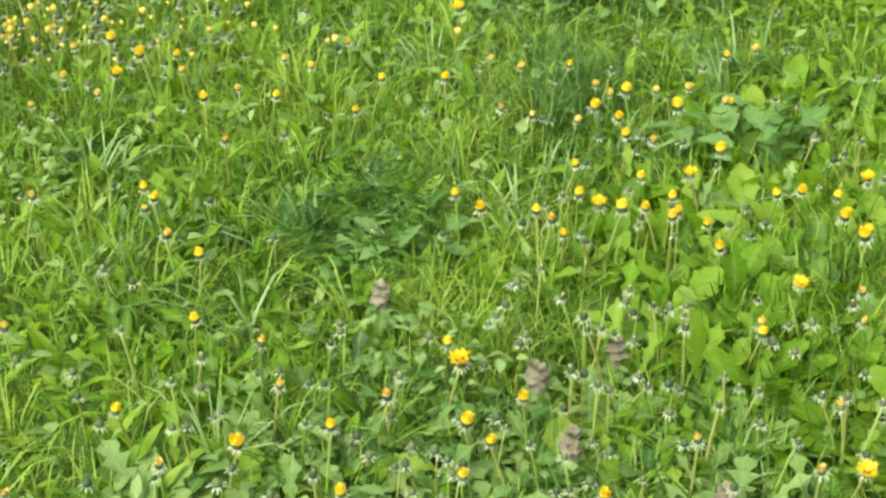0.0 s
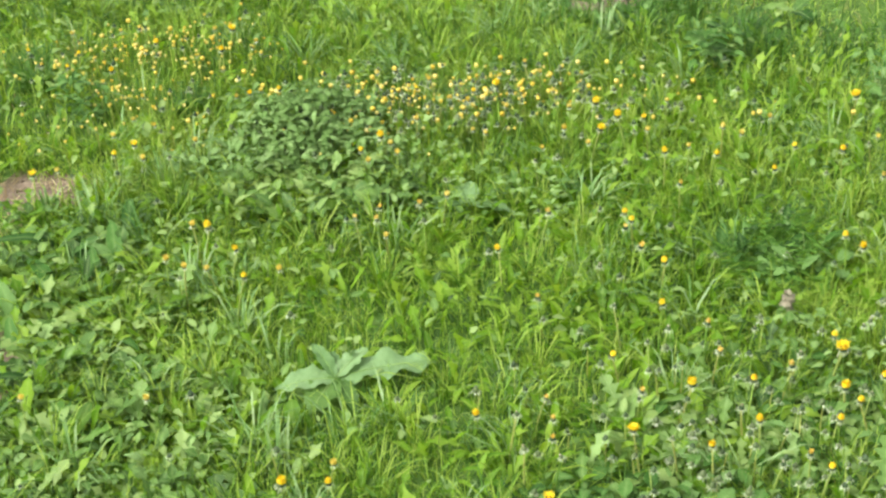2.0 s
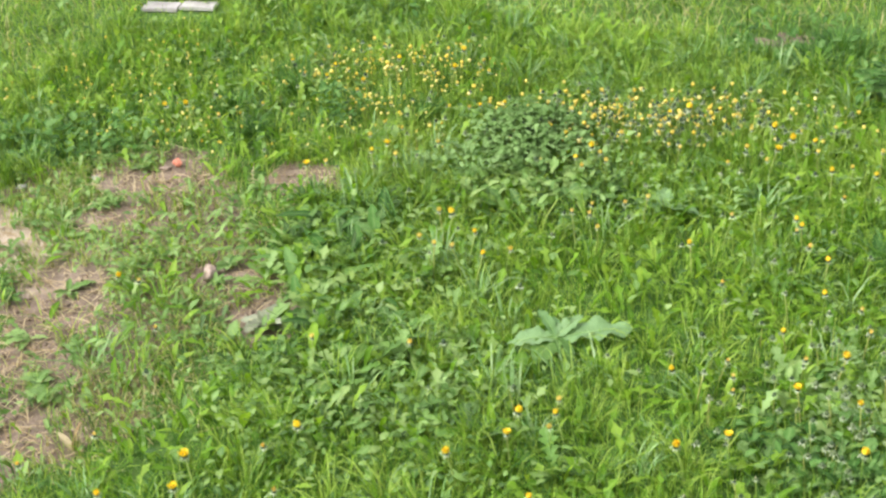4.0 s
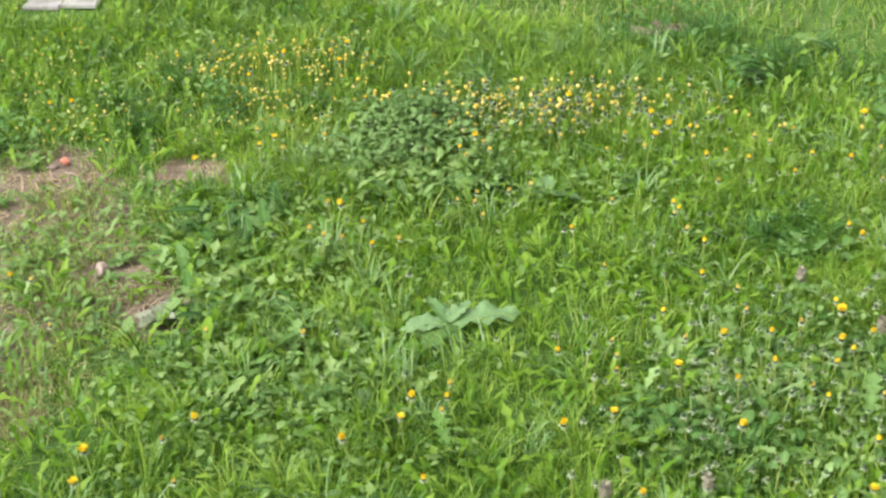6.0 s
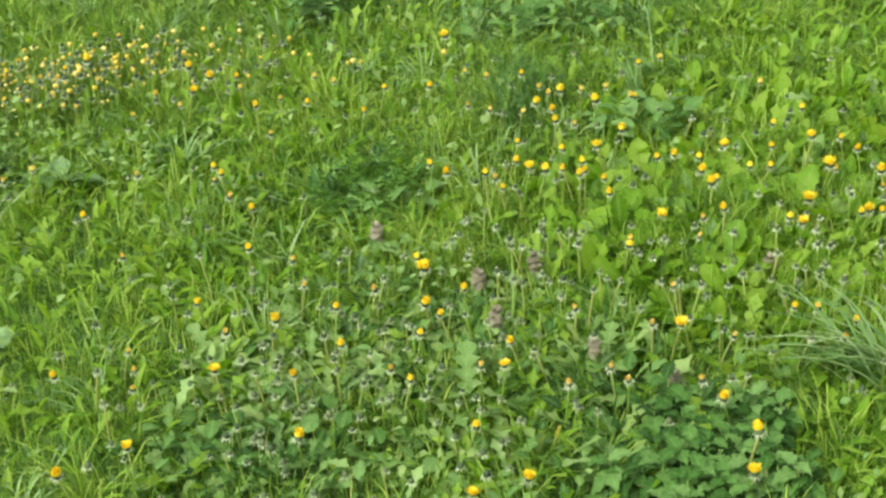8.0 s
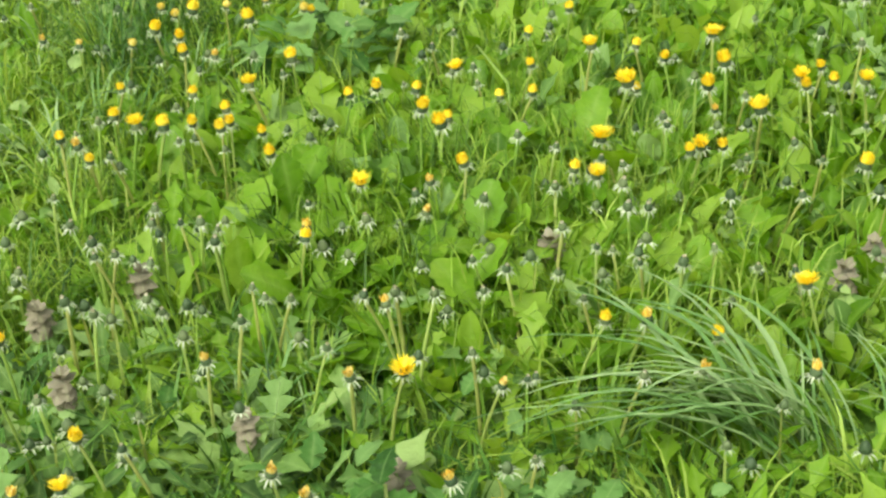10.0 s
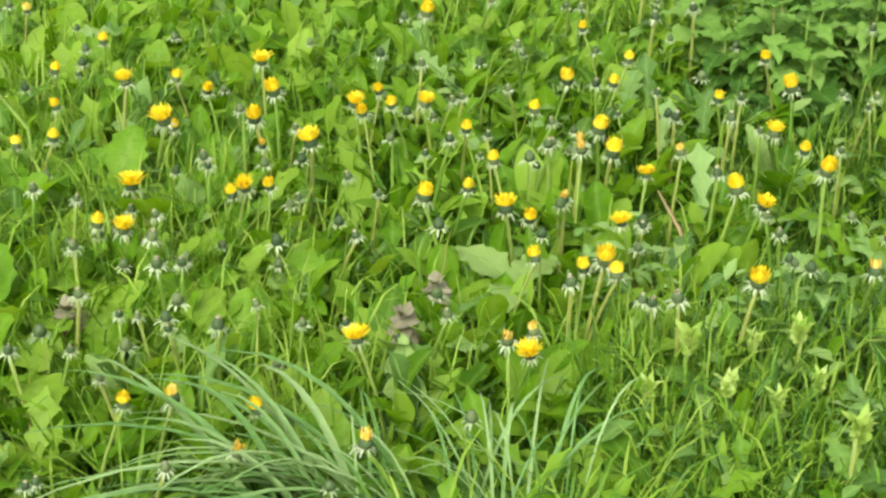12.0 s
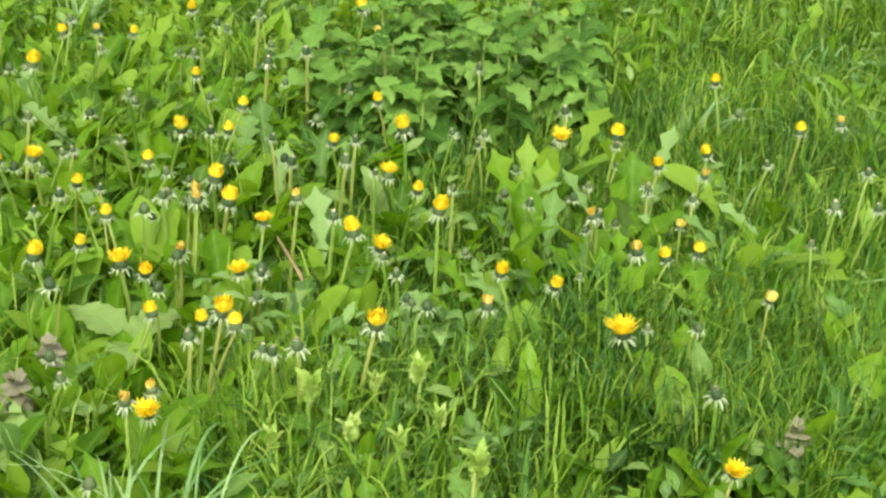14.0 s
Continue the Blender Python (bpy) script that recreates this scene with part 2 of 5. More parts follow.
def strip(points, widths, side):
    """A thin bent strip through points, each widened along the direction side."""
    s = Vector(side).normalized()
    verts = []
    for p, w in zip(points, widths):
        p = Vector(p)
        verts += [tuple(p - s * w / 2), tuple(p + s * w / 2)]
    return verts, [(2 * i, 2 * i + 1, 2 * i + 3, 2 * i + 2) for i in range(len(points) - 1)]


def lathe(profile, sides=10, squash=1.0):
    """Verts and faces of a round body from (radius, height) pairs."""
    verts, faces = [], []
    for r, z in profile:
        for k in range(sides):
            t = 2 * math.pi * k / sides
            verts.append((r * math.cos(t), r * math.sin(t) * squash, z))
    for i in range(len(profile) - 1):
        for k in range(sides):
            j = (k + 1) % sides
            faces.append((i * sides + k, i * sides + j, (i + 1) * sides + j, (i + 1) * sides + k))
    faces.append(tuple((len(profile) - 1) * sides + k for k in range(sides)))
    faces.append(tuple(reversed(range(sides))))
    return verts, faces


# leaf shapes: half width along the length, 0..1
def w_lance(u):
    return 0.16 * math.sin(math.pi * min(1, u * 0.9 + 0.04)) ** 0.8


def w_spoon(u):
    return (0.04 + 0.155 * math.sin(math.pi * u ** 1.5 * 0.84) ** 1.1) * math.sqrt(max(0.0, 1 - u ** 10))


def w_toothed(u):
    k = u * 3.4
    lobe = (k - math.floor(k)) ** 1.4
    return (0.035 + 0.15 * u ** 0.7) * (0.35 + 0.95 * lobe) * (1 - max(0, u - 0.86) * 6)


def w_lobed(u):
    k = u * 5.3
    lobe = (k - math.floor(k)) ** 1.4
    return (0.035 + 0.15 * u ** 0.7) * (0.35 + 0.95 * lobe) * (1 - max(0, u - 0.86) * 6)


def w_heart(u):
    return 0.40 * math.sin(math.pi * min(1, (u + 0.12) / 1.12)) ** 0.75 * (1 - 0.35 * u) + 0.01


def w_ovate(u):
    return 0.30 * math.sin(math.pi * (u * 0.96 + 0.03)) ** 0.85 * (1.1 - 0.35 * u)


def leaf_shape(width, rows=5, fold=0.35, curl=0.25, wave=0.0, stalk=0.0, teeth=0.0, tip=1.0):
    """A leaf of length 1 along x: a folded midrib, a drooping tip, a wavy or toothed edge; its points and faces."""
    verts, faces = [], []
    if stalk:
        verts += [(-stalk, -0.012, stalk * 0.2), (-stalk, 0.0, stalk * 0.2 - 0.01), (-stalk, 0.012, stalk * 0.2)]
    for i in range(rows + 1):
        u = 1 - (1 - i / rows) ** tip
        w = max(0.004, width(u)) * (1 + teeth * (1 if i % 2 else -1)) if 0 < i < rows else 0.008
        z = -curl * u * u + 0.12 * curl * u
        ripple = wave * math.sin(u * 17) if 0 < i < rows else 0
        x = u - 0.25 * curl * u * u
        back = 0.06 * teeth * (1 if i % 2 else -1)
        verts += [(x + back, -w, z + fold * w + ripple), (x, 0, z), (x + back, w, z + fold * w - ripple)]
    for i in range(len(verts) // 3 - 1):
        a = 3 * i
        faces += [(a, a + 1, a + 4, a + 3), (a + 1, a + 2, a + 5, a + 4)]
    return np.array(verts), faces


def fine_leaf(width, rows=22, half=4, fold=0.2, curl=0.25, ruffle=0.02, edge=0.12, veins=6.0, seed=1):
    """A large leaf with an uneven, ruffled edge and furrows along its side veins."""
    r = np.random.default_rng(seed)
    ph = r.uniform(0, 6.28, 4)
    verts, faces = [], []
    for i in range(rows + 1):
        u = i / rows
        for k in range(-half, half + 1):
            s = k / half
            e = 1 + edge * (math.sin(u * 31 + ph[0] + (k > 0)) + 0.6 * math.sin(u * 57 + ph[1])) * abs(s)
            w = (max(0.004, width(u)) if 0 < i < rows else 0.006) * e
            z = -curl * u * u + 0.12 * curl * u + fold * w * abs(s)
            z += ruffle * abs(s) ** 2 * math.sin(u * 19 + ph[2] + 2 * (k > 0)) - 0.008 * abs(s) * (1 - abs(s)) * 4 * abs(math.sin(math.pi * veins * (u - 0.25 * abs(s))))
            verts.append((u - 0.25 * curl * u * u, w * s, z))
    n = 2 * half + 1
    for i in range(rows):
        for k in range(n - 1):
            a = i * n + k
            faces.append((a, a + 1, a + n + 1, a + n))
    return np.array(verts), faces


def fern_shape(pairs=9):
    """A feathery leaf: a midrib with narrow leaflets on both sides."""
    verts, faces = [(0, -0.01, 0), (0, 0.01, 0), (1, 0, -0.2)], [(0, 1, 2)]
    for i in range(pairs):
        u = 0.08 + 0.88 * i / pairs
        ln = 0.26 * math.sin(math.pi * (0.15 + 0.8 * u)) + 0.03
        for s in (-1, 1):
            n = len(verts)
            z = -0.2 * u * u
            verts += [(u, 0, z), (u + 0.05, s * ln * 0.55, z + 0.05), (u + 0.02, s * ln * 0.6, z + 0.03), (u + 0.10, s * ln, z + 0.02)]
            faces += [(n, n + 1, n + 2), (n + 1, n + 3, n + 2)]
    return np.array(verts), faces


def scatter(shapes, xyz, length, yaw, rise, width=1.0, roll=None):
    """Copies of leaf shapes joined: at xyz, of a length, turned by yaw, lifted by rise (radians)."""
    n = len(xyz)
    pick = rng.integers(0, len(shapes), n)
    roll = rng.normal(0, 0.25, n) if roll is None else roll
    allv, allf, base = [], [], 0
    for k, (v, f) in enumerate(shapes):
        i = np.where(pick == k)[0]
        if not len(i):
            continue
        p = np.repeat(v[None], len(i), 0) * np.asarray(length)[i, None, None]
        p[:, :, 1] *= np.asarray(width)[i, None] if np.ndim(width) else width
        c, s = np.cos(roll[i])[:, None], np.sin(roll[i])[:, None]
        y, z = p[:, :, 1] * c - p[:, :, 2] * s, p[:, :, 1] * s + p[:, :, 2] * c
        c, s = np.cos(rise[i])[:, None], np.sin(rise[i])[:, None]
        x, z = p[:, :, 0] * c - z * s, p[:, :, 0] * s + z * c
        c, s = np.cos(yaw[i])[:, None], np.sin(yaw[i])[:, None]
        q = np.stack([x * c - y * s, x * s + y * c, z], -1) + xyz[i][:, None, :]
        allv.append(q.reshape(-1, 3))
        for g in f:
            allf.append((np.array(g)[None, :] + base + (np.arange(len(i)) * len(v))[:, None]).tolist())
        base += len(i) * len(v)
    return np.concatenate(allv), [g for some in allf for g in some]


def blades(xy, height, width, lean, z0=None, yaw=None, rows=((0, 0.8), (0.45, 1.0), (0.8, 0.7))):
    """Bent grass blades, each of quads and a tip, joined."""
    n, k = len(xy), len(rows)
    yaw = rng.uniform(0, 2 * math.pi, n) if yaw is None else yaw
    d = np.stack([np.cos(yaw), np.sin(yaw)], -1)
    side = np.stack([-d[:, 1], d[:, 0]], -1)
    tw = rng.uniform(-0.8, 0.8, n)
    side2 = side * np.cos(tw)[:, None] + d * np.sin(tw)[:, None]
    z0 = np.zeros(n) if z0 is None else z0
    v = np.zeros((n, 2 * k + 1, 3))
    for row, (u, w) in enumerate(rows):
        c = xy + d * (lean * height * u ** 1.8)[:, None]
        z = z0 + height * u * (1 - 0.25 * lean * u)
        for s in (0, 1):
            v[:, 2 * row + s, :2] = c + side2 * ((s - 0.5) * width * w)[:, None]
            v[:, 2 * row + s, 2] = z
    v[:, 2 * k, :2] = xy + d * (lean * height * 1.12)[:, None]
    v[:, 2 * k, 2] = z0 + height * (1 - 0.42 * lean)
    b = (np.arange(n) * (2 * k + 1))[:, None]
    faces = []
    for row in range(k - 1):
        faces += (b + [2 * row, 2 * row + 1, 2 * row + 3, 2 * row + 2]).tolist()
    return v.reshape(-1, 3), faces + (b + [2 * k - 2, 2 * k - 1, 2 * k]).tolist()


def ellipse(x, y, e):
    """How far into an ellipse (cx, cy, rx, ry, turn) points lie: 1 at its middle, 0 at its edge, below 0 outside."""
    cx, cy, rx, ry, turn = e
    c, s = math.cos(turn), math.sin(turn)
    u, v = (x - cx) * c + (y - cy) * s, -(x - cx) * s + (y - cy) * c
    return 1 - np.sqrt((u / rx) ** 2 + (v / ry) ** 2)


def waves(x, y, k, seed):
    """Smooth uneven values about 0 (cheap noise)."""
    r = np.random.default_rng(seed)
    out = 0 * x
    for _ in range(6):
        a, f, p = r.uniform(0, 6.28), k * r.uniform(0.6, 1.8), r.uniform(0, 6.28)
        out = out + np.sin((x * math.cos(a) + y * math.sin(a)) * f + p)
    return out / 6


# ---- the plan: patches of the meadow (cx, cy, rx, ry, turn), metres ----
MOUND = (-1.53, 3.99, 0.26, 0.27, 0.38)
BED = (-1.34, 3.71, 0.26, 0.19, 0.39)
COMFREY = (-1.78, 3.01, 0.23, 0.32, 0.4)
YARROW = (-0.0, 3.7, 0.16, 0.19, 0.12)
TUFT = (0.3, 4.3, 0.12, 0.27, 0.1)
LUSH = (1.2, 3.76, 0.85, 0.74, -0.18)
LAWN = (2.46, 3.45, 0.42, 0.43, -0.37)
WEEDY = (-2.48, 2.64, 0.72, 1.13, 0.4)
SHADY = [(0.32, 5.16, 0.9, 0.34, 0.11), (-0.1, 2.68, 0.26, 0.15, 0.15), (0.81, 2.72, 0.38, 0.34, 0.15), (2.17, 2.99, 0.21, 0.21, -0.4), (2.1, 3.8, 0.18, 0.09, -0.36), (-0.84, 5.25, 0.47, 0.31, 0.32), (-2.72, 4.9, 0.33, 0.1, 0.32), (-3.22, 3.41, 0.3, 0.2, 0.38), (0.04, 2.66, 0.18, 0.21, 0.42), (0.24, 3.06, 0.17, 0.26, 0.3)]
NETTLES = [(2.29, 3.96, 0.28, 0.29, -0.34), (0.87, 2.68, 0.20, 0.20, 0.15), (0.35, 4.87, 0.33, 0.17, 0.09), (-3.13, 3.42, 0.38, 0.15, 0.38), (-2.34, 4.01, 0.09, 0.11, 0.33), (-0.45, 4.87, 0.09, 0.11, 0.11), (0.69, 4.12, 0.17, 0.12, -0.18)]
NETTLE_SIZE = [0.12, 0.075, 0.08, 0.05, 0.05, 0.08, 0.1]
BARE = [(-3.05, 2.69, 0.2, 0.23, 0.4), (-2.51, 2.46, 0.17, 0.3, 0.4), (-2.24, 3.54, 0.15, 0.14, 0.38), (-2.78, 3.3, 0.19, 0.11, 0.39), (-2.06, 2.87, 0.14, 0.07, 0.4), (-1.76, 2.77, 0.07, 0.09, 0.4), (-2.21, 1.9, 0.13, 0.2, 0.42), (-2.48, 2.15, 0.13, 0.14, 0.41), (-2.73, 3.03, 0.12, 0.11, 0.39), (-1.86, 2.68, 0.1, 0.12, 0.4), (-2.25, 2.19, 0.06, 0.12, 0.41), (-1.03, 5.3, 0.1, 0.05, 0.36)]
UPRIGHT = (2.17, 3.01, 0.28, 0.25, -0.4)
BAND_A = (-2.34, 4.37, 0.34, 0.18, 0.37)
BAND_B = (-1.46, 4.27, 0.4, 0.1, 0.38)
BAND_C = (-1.04, 4.3, 0.42, 0.19, 0.38)
WHITE_HEADS = (0.18, 2.83, 0.47, 0.54, 0.15)
LEAFY = (0.32, 2.84, 0.63, 0.5, 0.15)
WEED_BED = (-1.35, 2.52, 0.41, 0.38, 0.41)
GREY_PATCHES = [(1.83, 3.21, 0.09, 0.06, -0.39), (1.79, 2.97, 0.05, 0.04, -0.4), (1.67, 3.35, 0.07, 0.1, -0.29), (0.16, 3.3, 0.13, 0.14, 0.13), (-0.99, 3.79, 0.21, 0.2, 0.39), (-1.19, 3.99, 0.16, 0.18, 0.38), (-0.69, 3.81, 0.09, 0.18, 0.39)]
# little is growing on these spots (x, y, radius)
CLEAR = [(-2.15, 2.85, 0.07), (-2.72, 3.46, 0.06), (-1.82, 2.68, 0.1), (-0.92, 2.89, 0.07), (-0.86, 2.8, 0.06), (-1.02, 2.84, 0.05), (-3.6, 4.7, 0.13), (-3.67, 4.65, 0.13), (-3.49, 4.71, 0.13)]


def soil_at(x, y):
    """1 on bare earth, 0 in the meadow."""
    m = np.full(np.shape(x), -1.0)
    for e in BARE:
        m = np.maximum(m, ellipse(x, y, e))
    return np.clip((m + 0.40 * waves(x, y, 12, 3) + 0.40 * waves(x, y, 34, 4)) * 3.5 + 0.6, 0, 1)


def mound_at(x, y):
    """Height of plants standing above the rest: the nettle mound."""
    return 0.055 * np.clip(ellipse(x, y, MOUND) * 1.6, 0, 1)


def shady_at(x, y):
    """1 where the plants are of the darker kinds."""
    m = np.full(np.shape(x), -1.0)
    for e in SHADY:
        m = np.maximum(m, ellipse(x, y, e))
    return np.clip(m * 2.5 + 0.4 * waves(x, y, 5, 7), 0, 1)


def ground_z(x, y):
    near = np.exp(-((np.abs(x) / 14) ** 4 + (np.abs(y - 3) / 14) ** 4))
    return near * (0.012 * waves(x, y, 2.5, 11) + 0.006 * waves(x, y, 9, 12) + 0.010 * soil_at(x, y) * waves(x, y, 28, 13))


def seen_side(x, y):
    """1 where the meadow grows thick, fading out unevenly towards the trodden side where the walk is."""
    low = np.where(x < 1.0, 2.0 + 0.25 * x, np.where(x < 2.3, 2.35, 2.35 + 0.9 * (x - 2.3)))
    left = 1.45 - 1.15 * (x + 2.35)
    inside = np.minimum(np.minimum(y - low, y - left), 4.6 - x)
    return np.clip(1 + (inside + 0.25 * waves(x, y, 4, 76)) / 0.7, 0, 1) * (inside < 0) + 1.0 * (inside >= 0)


def spread(n, box, keep):
    """About n random points of a box, kept by the chance keep(x, y)."""
    x = rng.uniform(box[0], box[1], n)
    y = rng.uniform(box[2], box[3], n)
    ok = rng.uniform(0, 1, n) < keep(x, y) * np.maximum(seen_side(x, y), 0.06)
    for cx, cy, r in CLEAR:
        ok &= (x - cx) ** 2 + (y - cy) ** 2 > r * r
    return np.stack([x[ok], y[ok]], -1)


def stuff(name, verts, faces, mat, label, category):
    return tagged(new(name, mesh_of(name, verts, faces, mat)), label, category, kind="stuff")


# ---- the ground: one sheet to the horizon ----
def axis(lo, hi, step):
    mid = np.arange(lo, hi + step / 2, step)
    far = np.array([0.3, 0.8, 1.6, 3, 6, 12, 25, 50, 100, 200, 400])
    return np.concatenate([lo - far[::-1], mid, hi + far])


gx, gy = axis(-9, 6, 0.08), axis(-2, 12, 0.08)
X, Y = np.meshgrid(gx, gy)
Z = ground_z(X, Y)
nxg = len(gx)
gi = np.arange(len(gx) * len(gy)).reshape(len(gy), nxg)
quads = np.stack([gi[:-1, :-1], gi[:-1, 1:], gi[1:, 1:], gi[1:, :-1]], -1).reshape(-1, 4).tolist()
ground_mesh = mesh_of("ground", np.stack([X, Y, Z], -1).reshape(-1, 3), quads, [SHADED_THATCH, SOIL])
earth = soil_at(X, Y)
earth = np.maximum(earth, 1.0 * (ellipse(X, Y, WEEDY) > 0.3 + 0.7 * waves(X, Y, 7, 14)))
ground_mesh.polygons.foreach_set("material_index", (earth[:-1, :-1].ravel() > 0.35).astype(np.int32))
tagged(new("ground", ground_mesh), "brown earth under the meadow with a pale sandy spot", "ground", kind="structure")

# ---- grass ----
around = lambda e, grow=1.15: (e[0] - max(e[2:4]) * grow, e[0] + max(e[2:4]) * grow, e[1] - max(e[2:4]) * grow, e[1] + max(e[2:4]) * grow)
NEAR, MID, FAR = (-3.8, 3.9, 1.3, 5.2), (-8.2, 6.2, 0.2, 9.4), (-26, 20, 6, 34)


def grass_chance(x, y):
    c = 0.55 + 0.5 * waves(x, y, 3.2, 21)
    c = np.where(ellipse(x, y, MOUND) > 0.05, 0.42, c)
    c = np.where(ellipse(x, y, WEEDY) > 0.1 * waves(x, y, 6, 8), c * 0.26, c)
    c = np.where(ellipse(x, y, LUSH) > 0.1 * waves(x, y, 8, 15), c * 0.26, c)
    c = np.where(ellipse(x, y, LAWN) > 0, 0.5, c)
    c = np.where(ellipse(x, y, LEAFY) > 0.3 * waves(x, y, 6, 9), c * 0.68, c)
    c = np.where(ellipse(x, y, WEED_BED) > 0.3 * waves(x, y, 6, 10), c * 0.75, c)
    for e in NETTLES:
        c = np.where(ellipse(x, y, e) > 0.1, c * 0.3, c)
    return np.clip(c, 0.06, 1) * (1 - 0.96 * soil_at(x, y))


light_grass = lambda x, y: grass_chance(x, y) * (1 - 0.7 * shady_at(x, y))
dark_grass = lambda x, y: grass_chance(x, y) * np.clip(0.3 + waves(x, y, 1.7, 41) + 1.2 * shady_at(x, y), 0, 1)


SHORT = ((0, 0.85), (0.55, 1.0))


def grass(name, n, box, keep, h, w, mat, label, lean=(0.15, 0.9), rows=SHORT):
    p = spread(n, box, keep)
    m = len(p)
    hh = h * rng.uniform(0.45, 1.25, m) * (1 + 0.35 * waves(p[:, 0], p[:, 1], 2.1, 31))
    v, f = blades(p, hh, w * rng.uniform(0.6, 1.4, m), rng.uniform(*lean, m), ground_z(p[:, 0], p[:, 1]), None, rows)
    return stuff(name, v, f, mat, label, "grass")


def tussocks(name, n, box, keep, per, h, w, mat, label, spread_r=0.035):
    """Grass in clumps: blades lean outwards from each clump's middle."""
    c = spread(n, box, keep)
    k = np.repeat(np.arange(len(c)), per)
    m = len(k)
    a, r = rng.uniform(0, 6.283, m), spread_r * np.sqrt(rng.uniform(0, 1, m)) * rng.uniform(0.5, 1.5, len(c))[k]
    p = c[k] + np.stack([np.cos(a), np.sin(a)], -1) * r[:, None]
    hh = h * rng.uniform(0.6, 1.35, len(c))[k] * rng.uniform(0.6, 1.15, m)
    wind = rng.uniform(0, 6.283, len(c))[k]
    yaw = np.where(rng.uniform(0, 1, m) < 0.6, a, wind) + rng.normal(0, 0.35, m)
    v, f = blades(p, hh, w * rng.uniform(0.6, 1.4, m), np.clip(rng.normal(0.6, 0.3, m), 0.1, 1.3), ground_z(p[:, 0], p[:, 1]), yaw, ((0, 0.75), (0.4, 1.0), (0.78, 0.8)))
    return stuff(name, v, f, mat, label, "grass")


left_side = lambda x, y: np.where(x < 0.35, 1.0, np.where(ellipse(x, y, LUSH) > 0, 0.10, 0.4)) * np.where(ellipse(x, y, WEEDY) > 0, 0.5, 1.0)
grass("meadow_grass", 340000, NEAR, light_grass, 0.082, 0.0030, GRASS, "fresh green meadow grass, bent and uneven")
grass("dark_meadow_grass", 150000, NEAR, dark_grass, 0.10, 0.0036, GRASS_DARK, "dark green meadow grass in patches")
tussocks("grass_tussocks", 4600, NEAR, lambda x, y: left_side(x, y) * light_grass(x, y), 24, 0.120, 0.0036, GRASS, "clumps of long light-green grass leaning outwards")
tussocks("bluish_grass_tussocks", 900, NEAR, lambda x, y: left_side(x, y) * grass_chance(x, y), 22, 0.13, 0.0046, GRASS_BLUE, "clumps of long bluish-green grass")
grass("lawn_grass", 11000, around(LAWN), lambda x, y: np.clip(ellipse(x, y, LAWN) * 4, 0, 1), 0.095, 0.0034, GRASS_DARK, "dense deep-green upright grass", (0.1, 0.6))
grass("light_lawn_grass", 7000, around(LAWN), lambda x, y: np.clip(ellipse(x, y, LAWN) * 4, 0, 1), 0.105, 0.0030, GRASS, "dense fresh-green upright grass", (0.1, 0.55))
upright = lambda x, y: np.clip(ellipse(x, y, UPRIGHT) * 3 + 0.5 * waves(x, y, 9, 71), 0, 1)
grass("upright_grass", 11000, around(UPRIGHT), upright, 0.125, 0.0030, GRASS, "tall fine upright green grass", (0.1, 0.6), ((0, 0.8), (0.45, 1.0), (0.8, 0.7)))
grass("dark_upright_grass", 9000, around(UPRIGHT), upright, 0.13, 0.0032, GRASS_DARK, "tall dark upright grass", (0.1, 0.6), ((0, 0.8), (0.45, 1.0), (0.8, 0.7)))
grass("lush_grass", 17000, around(LUSH), lambda x, y: np.clip(ellipse(x, y, LUSH) * 4, 0, 1) * np.clip(0.4 + 1.2 * waves(x, y, 4, 72), 0.1, 1), 0.12, 0.0030, GRASS, "fine green grass between the leaves", (0.15, 0.7), ((0, 0.8), (0.45, 1.0), (0.8, 0.7)))
grass("dull_short_grass", 30000, around(WEEDY), lambda x, y: np.clip(ellipse(x, y, WEEDY) * 3, 0, 1) * np.clip(0.6 + 1.0 * waves(x, y, 8, 74), 0.1, 1) * (1 - 0.93 * soil_at(x, y)), 0.055, 0.0036, OLIVE, "short dull olive grass round the bare earth", (0.3, 1.1))
out_of_near = lambda x, y: 1.0 * ~((x > NEAR[0]) & (x < NEAR[1]) & (y > NEAR[2]) & (y < NEAR[3]))
grass("meadow_grass_beyond", 310000, MID, lambda x, y: out_of_near(x, y) * light_grass(x, y), 0.075, 0.0048, GRASS, "green meadow grass farther off", (0.4, 1.1))
grass("dull_meadow_grass_beyond", 120000, MID, lambda x, y: out_of_near(x, y) * light_grass(x, y), 0.075, 0.0048, OLIVE, "dull olive grass mixed in farther off", (0.4, 1.1))
grass("dark_meadow_grass_beyond", 120000, MID, lambda x, y: out_of_near(x, y) * dark_grass(x, y), 0.10, 0.005, GRASS_DARK, "dark grass in drifts farther off")
tussocks("grass_tussocks_beyond", 4300, MID, lambda x, y: out_of_near(x, y) * grass_chance(x, y), 14, 0.105, 0.0040, GRASS, "clumps of long grass farther off", 0.06)
out_of_mid = lambda x, y: 1.0 * ~((x > MID[0]) & (x < MID[1]) & (y < MID[3]))
grass("distant_grass", 34000, FAR, out_of_mid, 0.16, 0.03, GRASS, "distant meadow grass", (0.15, 0.9), ((0, 1.0),))
p = np.stack([rng.uniform(-10, 9, 190000), rng.uniform(-6, 8, 190000)], -1)
p = p[(rng.uniform(0, 1, len(p)) > seen_side(p[:, 0], p[:, 1])) & (soil_at(p[:, 0], p[:, 1]) < 0.5)]
